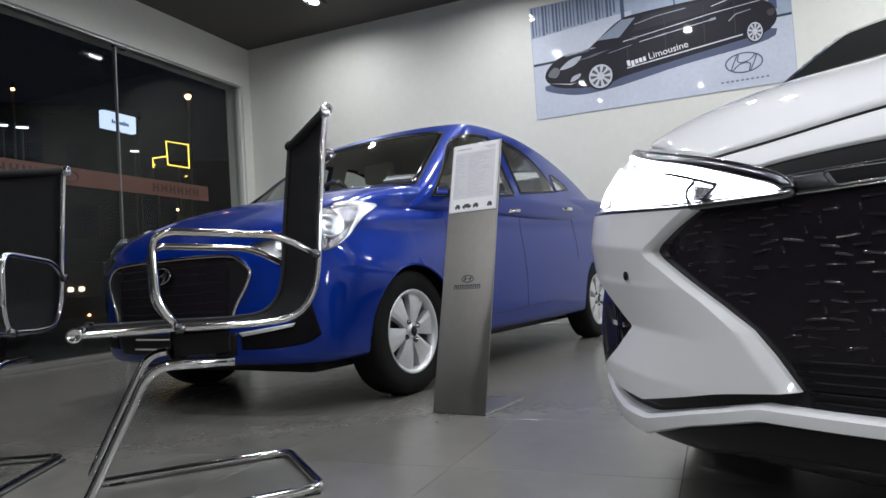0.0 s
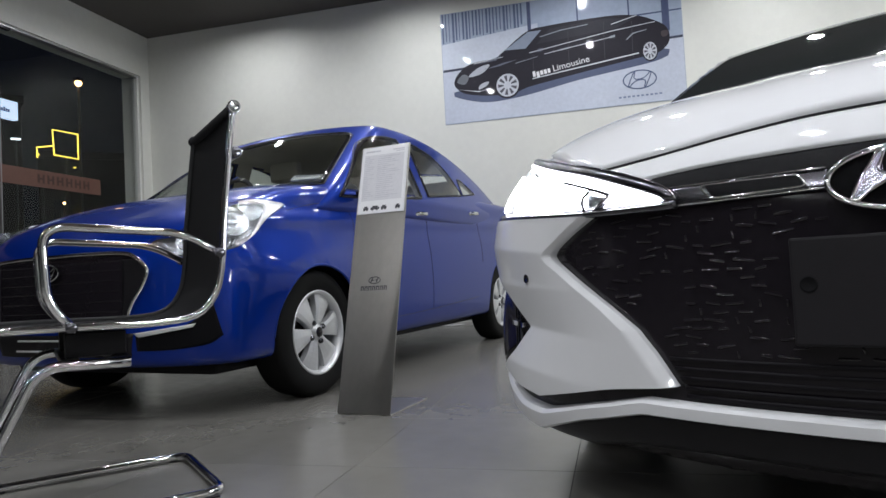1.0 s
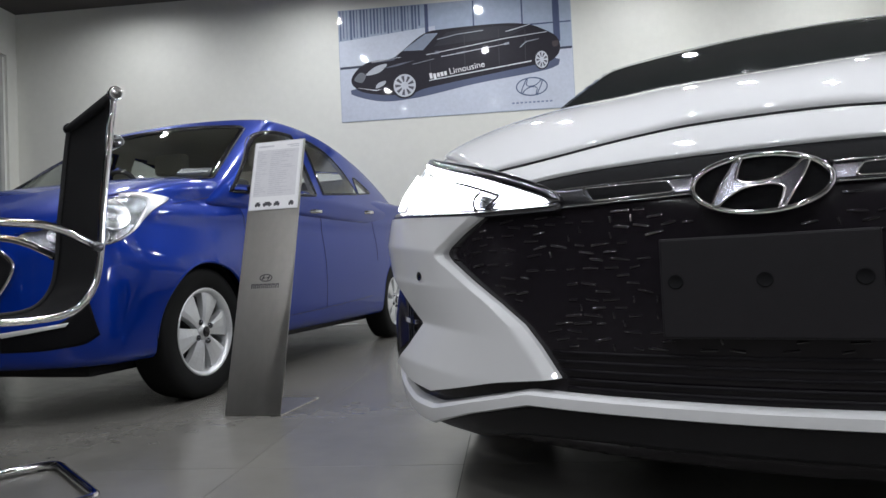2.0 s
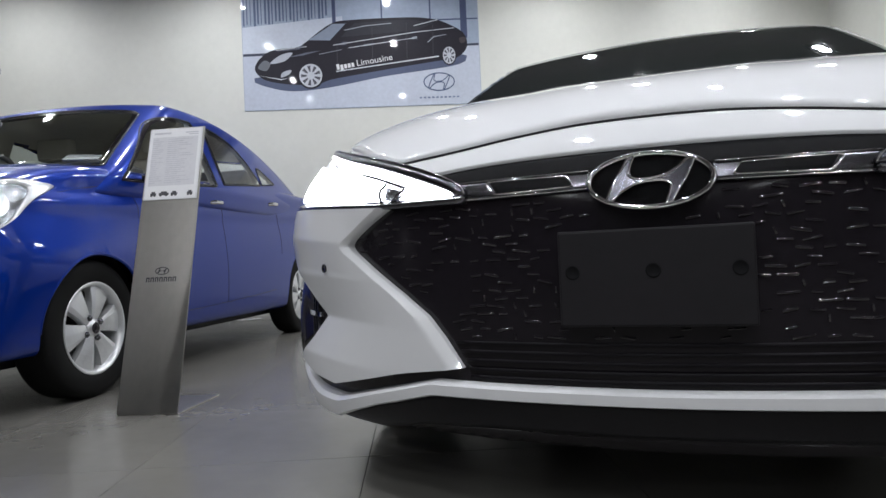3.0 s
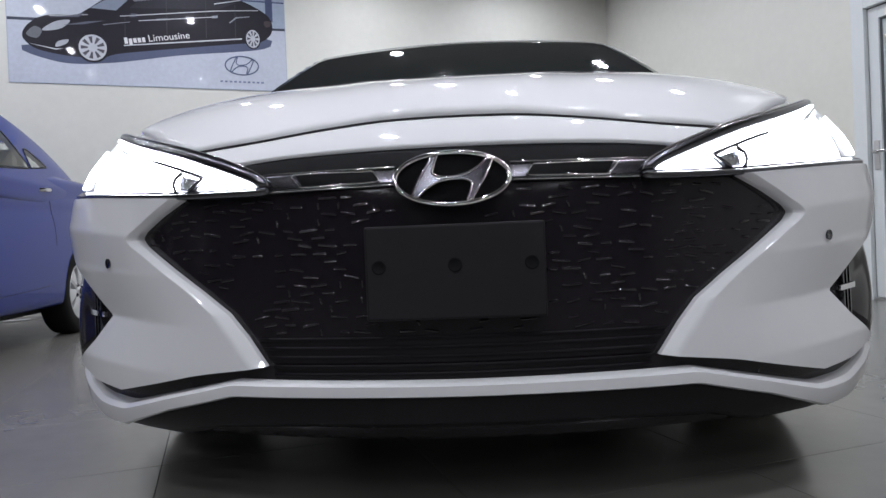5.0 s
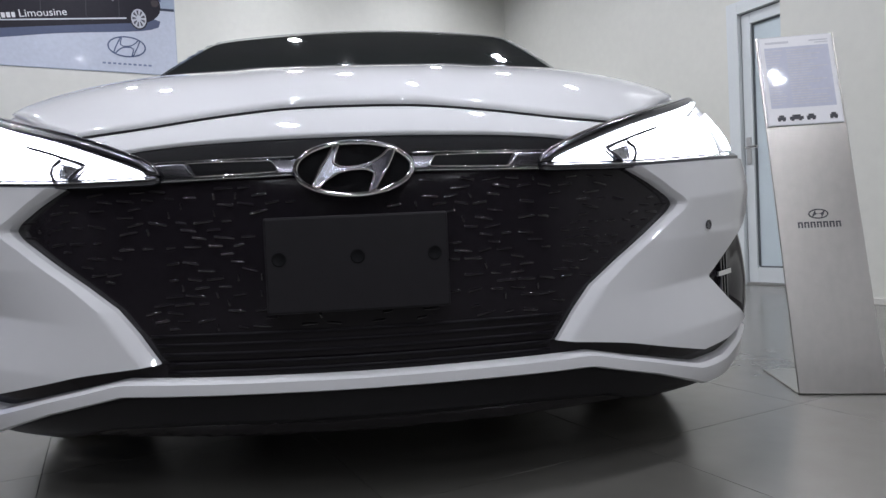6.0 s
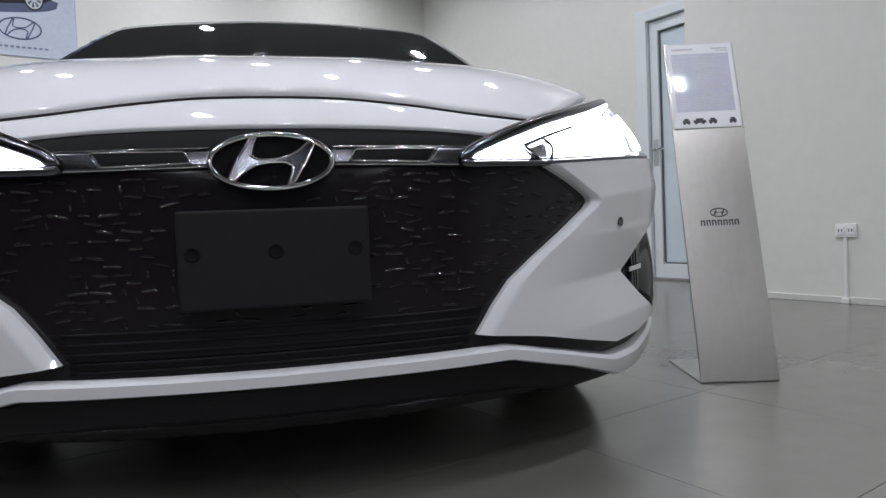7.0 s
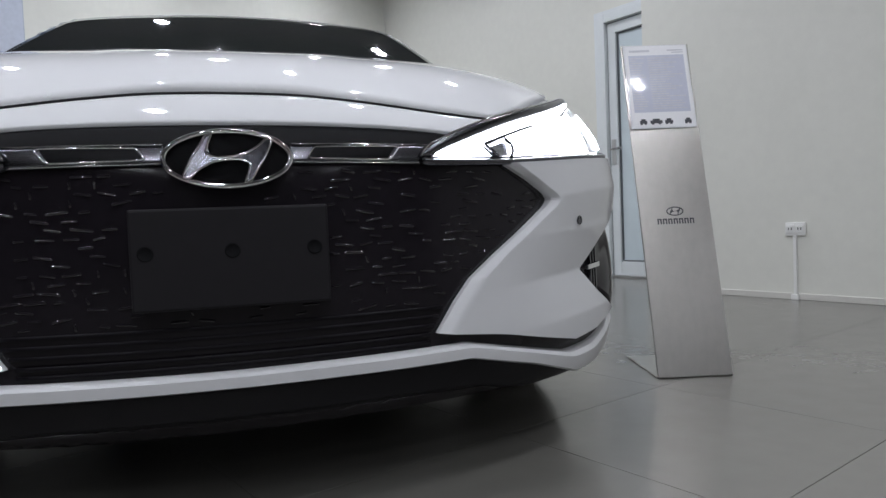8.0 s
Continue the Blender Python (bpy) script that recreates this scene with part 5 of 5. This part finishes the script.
def PP(n, c, r=0.55):
    return mat("poster_" + n, c, r, vary=0.09, scale=2.2, coat=0.5, spec=0.2)


printed("printed_ground", [(-1.98, 2.045), (0.34, 2.045), (0.34, 2.63), (-1.98, 2.58)], PP("ground", (0.54, 0.58, 0.67)), 1, "pale blue-grey ground", False)
printed("printed_bank", [(-1.98, 2.60), (-1.0, 2.62), (-1.0, 2.95), (-1.98, 2.86)], PP("pale", (0.58, 0.62, 0.70)), 1, "pale wall", False)
printed("printed_horizon", [(-1.98, 2.575), (0.34, 2.622), (0.34, 2.645), (-1.98, 2.60)], PP("dark", (0.06, 0.07, 0.10)), 2, "dark line", False)
rnd = random.Random(9)
for k in range(24):
    u = -1.97 + 0.035 * k
    w = rnd.uniform(0.008, 0.024)
    z0 = 2.86 + 0.09 * (u + 1.98) + rnd.uniform(0, 0.03)
    printed("printed_trunk", [(u, z0), (u + w, z0), (u + w, 3.175), (u, 3.175)], PP("bark", (0.12, 0.15, 0.24)), 2, "", False)
for u, w, z0 in ((-1.10, 0.035, 2.88), (-0.62, 0.014, 2.90), (-0.14, 0.014, 2.90), (0.165, 0.065, 2.70)):
    printed("printed_post", [(u, z0), (u + w, z0), (u + w, 3.175), (u, 3.175)], PP("post", (0.08, 0.10, 0.18)), 2, "", False)
printed("printed_beam", [(-0.10, 2.88), (0.34, 2.885), (0.34, 2.898), (-0.10, 2.895)], PP("post", (0.08, 0.10, 0.18)), 2, "", False)
printed("printed_shadow", [(-1.88, 2.36), (-1.60, 2.23), (-1.20, 2.24), (-0.60, 2.34), (0.10, 2.43), (0.22, 2.52), (0.0, 2.53), (-1.0, 2.40)], PP("shade", (0.10, 0.12, 0.19)), 3, "printed soft shadow")
printed("printed_limousine", [(-1.87, 2.47), (-1.81, 2.56), (-1.69, 2.63), (-1.45, 2.655), (-1.37, 2.70), (-1.12, 2.875), (-0.90, 2.91), (-0.35, 2.92), (-0.08, 2.89), (0.09, 2.82), (0.19, 2.75), (0.225, 2.66), (0.20, 2.57), (0.10, 2.50), (-0.09, 2.475), (-0.60, 2.405), (-1.10, 2.33), (-1.25, 2.29), (-1.50, 2.285), (-1.75, 2.33), (-1.85, 2.40)], PP("car", (0.024, 0.022, 0.030)), 4, "printed black limousine")
printed("printed_screen", [(-1.34, 2.72), (-1.10, 2.875), (-0.97, 2.875), (-1.13, 2.712)], PP("glass", (0.26, 0.30, 0.38)), 5, "printed windscreen", False)
printed("printed_side_glass", [(-1.02, 2.742), (-0.88, 2.878), (-0.35, 2.897), (-0.09, 2.862), (-0.26, 2.79)], PP("window", (0.035, 0.035, 0.045)), 5, "printed dark side glass", False)
for q in ([(-1.10, 2.66), (-0.30, 2.765), (0.10, 2.80), (0.10, 2.806), (-0.30, 2.773), (-1.10, 2.667)], [(-0.95, 2.63), (-0.30, 2.71), (-0.30, 2.716), (-0.95, 2.636)], [(-1.66, 2.625), (-1.36, 2.655), (-1.36, 2.66), (-1.66, 2.632)], [(-0.30, 2.83), (-0.06, 2.885), (-0.06, 2.892), (-0.30, 2.838)], [(-1.08, 2.398), (-0.06, 2.518), (-0.06, 2.53), (-1.08, 2.408)]):
    printed("printed_glint", q, PP("glint", (0.62, 0.64, 0.68)), 6, "", False)
for q in ([(-0.975, 2.806), (-0.78, 2.842), (-0.52, 2.862), (-0.52, 2.870), (-0.78, 2.851), (-0.99, 2.812)], [(-0.16, 2.665), (-0.10, 2.715), (0.02, 2.735), (0.02, 2.742), (-0.11, 2.724), (-0.172, 2.668)], [(-1.24, 2.575), (-1.02, 2.615), (-1.02, 2.62), (-1.24, 2.581)], [(-0.80, 2.645), (-0.70, 2.657), (-0.70, 2.672), (-0.80, 2.660)], [(-0.32, 2.70), (-0.27, 2.706), (-0.27, 2.73), (-0.32, 2.722)]):
    printed("printed_glint", q, PP("soft_glint", (0.30, 0.32, 0.36)), 6, "", False)
for q in ([(-1.68, 2.615), (-1.47, 2.648), (-1.38, 2.678), (-1.43, 2.632)], [(-1.56, 2.555), (-1.36, 2.60), (-1.22, 2.615), (-1.40, 2.57)], [(-1.02, 2.66), (-0.97, 2.665), (-0.96, 2.695), (-1.01, 2.695)]):
    printed("printed_sheen", q, PP("sheen", (0.13, 0.14, 0.18)), 6, "", False)
for u0, z0, z1 in ((-1.07, 2.43, 2.66), (-0.72, 2.47, 2.86), (-0.38, 2.51, 2.87), (-0.12, 2.54, 2.84)):
    printed("printed_seam", [(u0, z0), (u0 + 0.006, z0), (u0 + 0.012, z1), (u0 + 0.006, z1)], PP("seam", (0.055, 0.055, 0.065)), 6, "", False)
printed("printed_tail_lamp", [(0.15, 2.70), (0.205, 2.705), (0.205, 2.66), (0.16, 2.65)], PP("tail", (0.075, 0.06, 0.065)), 5)
printed("printed_headlamp", [(-1.72, 2.50), (-1.62, 2.58), (-1.50, 2.60), (-1.58, 2.52)], PP("lampgrey", (0.45, 0.47, 0.52)), 5)
printed("printed_fog_lamp", [(-1.62, 2.36), (-1.54, 2.39), (-1.52, 2.43), (-1.60, 2.41)], PP("lampgrey", (0.45, 0.47, 0.52)), 5)
printed("printed_grille", [(-1.84, 2.46), (-1.78, 2.53), (-1.72, 2.50), (-1.76, 2.43)], PP("lampgrey2", (0.16, 0.17, 0.19)), 5)
printed("printed_lip", [(-1.84, 2.385), (-1.62, 2.335), (-1.56, 2.35), (-1.62, 2.345)], PP("glint", (0.62, 0.64, 0.68)), 5, "", False)
for cu, cz, ru, rz in ((-1.33, 2.37, 0.112, 0.115), (0.04, 2.53, 0.062, 0.085)):
    ring = [(cu + ru * math.cos(q), cz + rz * math.sin(q)) for q in np.linspace(0, 2 * np.pi, 40, endpoint=False)]
    wheel_print = printed("printed_tyre", [(cu + (a - cu) * 1.17, cz + (b - cz) * 1.15) for a, b in ring], PP("car", (0.024, 0.022, 0.030)), 5, "", False)
    printed("printed_rim", ring, PP("rim", (0.55, 0.57, 0.62)), 6, "printed spoked wheel", False)
    for k in range(9):
        q = 2 * math.pi * (k + 0.5) / 9
        pt = lambda r, d: (cu + ru * r * math.cos(q + d), cz + rz * r * math.sin(q + d))
        printed("printed_spoke_gap", [pt(0.35, -0.16), pt(0.86, -0.17), pt(0.86, 0.17), pt(0.35, 0.16)], PP("gap", (0.10, 0.10, 0.12)), 7, "", False)
oval = tube([(-0.07 + 0.15 * math.cos(q), PV - 0.003, 2.270 + 0.087 * math.sin(q)) for q in np.linspace(0, 2 * np.pi, 60, endpoint=False)], 0.006, 6, True)
tube([(-0.07 + 0.15 * a, PV - 0.003, 2.270 + 0.087 * b) for a, b in h_mark(70)], 0.0055, 6, True, bm=oval)
oval.transform(Matrix.Translation((0, PV - 0.003, 0)) @ Matrix.Diagonal((1, 0.1, 1, 1)) @ Matrix.Translation((0, -PV + 0.003, 0)))
part("printed_oval", oval, PP("logo", (0.10, 0.13, 0.22)), poster, "printed dark oval mark")
for k in range(10):
    part("letter_block", box(-0.27 + 0.041 * k, -0.245 + 0.041 * k, PV - 0.003, PV - 0.0018, 2.108, 2.124), PP("faint", (0.20, 0.24, 0.36)), poster, "faint blank letter block")
# blank block for the model's name, then the readable word, rising with the side of the car
slope = math.degrees(math.atan2(0.085, 0.56))
for k, (x0, w) in enumerate(((0, 0.028), (0.037, 0.028), (0.074, 0.028), (0.111, 0.028), (0.148, 0.026))):
    part("letter_block", box(x0, x0 + w, -0.0006, 0.0006, 0.0 if k != 1 else -0.012, 0.055 if k == 0 else 0.042), PP("white", (0.78, 0.78, 0.80)), poster, "white blank letter block", m=Matrix.Translation((-1.07, PV - 0.0032, 2.418)) @ pose(0, 0, 0, 0, -slope, 0))
txt = bpy.data.curves.new("lettering", "FONT")
txt.body, txt.size, txt.extrude = "Limousine", 0.088, 0.0004
tob = new("lettering", txt)
dg = bpy.context.evaluated_depsgraph_get()
tme = bpy.data.meshes.new_from_object(tob.evaluated_get(dg))
bpy.data.objects.remove(tob)
tme.materials.clear()
tme.materials.append(PP("white", (0.78, 0.78, 0.80)))
letters = new("lettering", tme)
letters.parent = poster
letters.matrix_basis = Matrix.Translation((-0.875, PV - 0.0034, 2.448)) @ pose(0, 0, 0, 0, -slope, 0) @ pose(0, 0, 0, 90, 0, 0)

# ---- outside at night ----
ground = link("ground", grid_mesh([[(u, v, -0.14) for u in np.linspace(-150, 60, 22)] for v in np.linspace(-90, 120, 22)]), mat("asphalt", (0.045, 0.045, 0.047), 0.85, vary=0.2, scale=0.5, bump=0.3), m=ROOM)
tagged(ground, "dark asphalt forecourt and street at night", "ground", kind="structure")


def facing(x, y, z):
    """A pose whose local -y looks back at the showroom."""
    return pose(x, y, z, 0, 0, math.degrees(math.atan2(-x, y + 1.1)))


def night_house(x, y, w, d, h, label):
    hs = thing("shop_house", facing(x, y, -0.14), label, "building", "houses across the street")
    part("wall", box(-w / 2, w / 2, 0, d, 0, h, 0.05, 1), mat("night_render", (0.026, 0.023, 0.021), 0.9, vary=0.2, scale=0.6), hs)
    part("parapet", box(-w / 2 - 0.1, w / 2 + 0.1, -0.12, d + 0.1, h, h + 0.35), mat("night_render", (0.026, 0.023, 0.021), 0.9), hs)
    for k in range(int(h // 3.2)):
        for q in range(int(w // 2.4)):
            x0 = -w / 2 + 0.7 + 2.4 * q
            win = part("window", box(x0, x0 + 1.3, -0.03, 0.02, 0.9 + 3.2 * k, 2.5 + 3.2 * k), mat("night_window", (0.02, 0.022, 0.03), 0.1), hs)
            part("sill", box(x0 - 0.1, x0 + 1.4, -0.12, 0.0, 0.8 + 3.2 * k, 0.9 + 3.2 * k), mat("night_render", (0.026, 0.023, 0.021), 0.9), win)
    return hs


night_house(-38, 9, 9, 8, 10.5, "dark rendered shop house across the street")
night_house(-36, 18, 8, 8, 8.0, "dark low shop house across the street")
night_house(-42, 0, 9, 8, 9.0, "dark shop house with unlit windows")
sign = thing("lit_sign", facing(-28.17, 9.20, 7.78) @ pose(0, 0, 0, 0, 0, 42), "lit white shop sign with a blue blank name", "sign")
part("sign_box", box(-0.80, 0.80, 0.0, 0.25, -0.36, 0.36, 0.02), mat("sign_glow", (0.8, 0.85, 0.95), 0.4, vary=0, emit=(0.62, 0.76, 1.0), power=1.1), sign, "glowing white box", m=pose(0, 0, 0))
for k in range(9):
    part("letter_block", box(-0.42 + 0.095 * k, -0.35 + 0.095 * k, -0.012, -0.002, -0.12, 0.00 + 0.05 * (k % 3 == 0)), mat("sign_blue", (0.10, 0.20, 0.55), 0.5, vary=0), sign, "blue blank letter block", m=pose(0, 0, 0))
part("post", tube([(0, 0.15, -7.92), (0, 0.15, -0.36)], 0.09, 10), mat("post_dark", (0.05, 0.05, 0.05), 0.6), sign)
NEON = mat("neon_yellow", (0.8, 0.6, 0.1), 0.4, vary=0, emit=(1.0, 0.72, 0.10), power=2.2)
neon = thing("neon_frame", facing(-27.37, 11.19, 6.45), "yellow neon outline of a square on a dark roof", "neon sign")
part("neon_tube", tube([(-0.44, 0, 0.58), (0.43, 0, 0.44), (0.43, 0, -0.56), (-0.40, 0, -0.42)], 0.035, 6, True), NEON, neon, "glowing yellow tube")
part("neon_tube", tube([(-0.97, 0, -0.55), (-0.98, 0, -0.15), (-0.42, 0, -0.06)], 0.03, 6), NEON, neon, "glowing yellow tube")
for x, z, w in ((-0.73, -1.10, 0.04), (-0.25, -1.40, 0.12), (0.29, -0.90, 0.10), (0.05, -1.76, 0.30), (-0.92, -0.42, 0.04), (0.30, -1.82, 0.08)):
    part("string_light", tube([(x - w / 2, 0, z), (x, 0, z - 0.02), (x + w / 2, 0, z + 0.02)], 0.028, 6), NEON, neon, "glowing yellow string light", True)
part("post", tube([(0, 0.1, -6.59), (0, 0.1, -0.50)], 0.06, 8), mat("post_dark", (0.05, 0.05, 0.05), 0.6), neon)
SODIUM = mat("sodium_lamp", (0.9, 0.6, 0.3), 0.4, vary=0, emit=(1.0, 0.55, 0.22), power=9.0)
for x, y, z, r in ((-27.15, 11.65, 8.97, 0.14), (-30.5, 11.6, 5.6, 0.06), (-29.5, 12.2, 5.2, 0.05), (-31.0, 12.7, 4.6, 0.07), (-28.1, 5.4, 8.53, 0.07), (-28.6, 7.87, -0.02, 0.06)):
    lp = thing("street_lamp", facing(x, y, -0.14), "glowing orange street lamp on a slim pole", "street lamp", "lamps across the street")
    part("pole", tube([(0, 0.3, 0), (0, 0.3, z + 0.35), (0, 0.0, z + 0.35)], 0.05, 8), mat("post_dark", (0.05, 0.05, 0.05), 0.6), lp)
    part("head", box(-r * 1.3, r * 1.3, -r, r * 2, z + 0.14 + r * 0.5, z + 0.14 + r * 1.1, 0.01), mat("post_dark", (0.05, 0.05, 0.05), 0.6), lp)
    part("bulb", lathe([(0.001, -r), (r * 0.7, -r * 0.6), (r, 0), (r * 0.7, r * 0.6), (0.001, r)], 14), SODIUM, lp, "glowing orange bulb", True, pose(0, 0, z + 0.14))

PALELAMP = mat("pale_lamp", (0.9, 0.9, 0.9), 0.4, vary=0, emit=(0.85, 0.92, 1.0), power=2.5)
for x, y, z, w in ((-28.56, 5.15, 7.24, 0.16), (-28.43, 5.74, 7.20, 0.20), (-27.45, 9.44, 6.46, 0.16)):
    tl = thing("street_light", facing(x, y, -0.14), "pale white street light on a slim pole", "street lamp", "pale lights across the street")
    part("pole", tube([(0, 0.3, 0), (0, 0.3, z + 0.3), (0, 0.05, z + 0.22)], 0.04, 8), mat("post_dark", (0.05, 0.05, 0.05), 0.6), tl)
    part("lamp_strip", box(-w, w, -0.05, 0.05, z + 0.11, z + 0.17, 0.02), PALELAMP, tl, "glowing white strip", m=pose(0, 0, 0))
kiosk = thing("lit_kiosk", facing(-28.7, 7.55, -0.14), "small roadside kiosk with two white lamps", "kiosk")
part("wall", box(-0.9, 0.9, 0.3, 1.6, 0, 2.2, 0.03), mat("night_render", (0.026, 0.023, 0.021), 0.9), kiosk)
part("roof", box(-1.1, 1.1, -0.2, 1.8, 2.2, 2.32, 0.02), mat("night_render", (0.026, 0.023, 0.021), 0.9), kiosk)
part("counter", box(-0.9, 0.9, 0.0, 0.3, 0, 0.85, 0.02), mat("kiosk_wood", (0.16, 0.09, 0.05), 0.6), kiosk)
for x in (-0.28, 0.10):
    part("lamp", box(x - 0.11, x + 0.11, 0.0, 0.20, 1.06, 1.26, 0.08, 4), mat("kiosk_glow", (0.9, 0.85, 0.8), 0.4, vary=0, emit=(1.0, 0.80, 0.62), power=1.6), kiosk, "glowing warm lamp")

# ---- floor tiles, the last of the structure ----
BACK = 0.085 - 0.6 * 5
part("rear_tiling", box(U0 + 0.05, 3.36, V0, BACK - 0.0008, -0.012, 0.0), TILE, floor)
tile_me = None
k = 0
for i in range(-10, 8):
    for j in range(-5, 10):
        u0, v0 = 0.07 + 0.6 * i, 0.085 + 0.6 * j
        x0, x1, y0, y1 = max(u0, U0 + 0.05), min(u0 + 0.6, U1), max(v0, V0), min(v0 + 0.6, V1)
        if x1 - x0 < 0.02 or y1 - y0 < 0.02:
            continue
        full = x1 - x0 > 0.599 and y1 - y0 > 0.599
        if full and tile_me:
            t_ob = new("tile", tile_me)
            t_ob.parent = floor
            t_ob.matrix_basis = pose(u0, v0, 0)
        else:
            w, d = x1 - x0, y1 - y0
            t_ob = part("tile", box(0.0008, w - 0.0008, 0.0008, d - 0.0008, -0.012, 0.0, 0.0003, 1), TILE, floor, m=pose(x0, y0, 0))
            if full:
                tile_me = t_ob.data
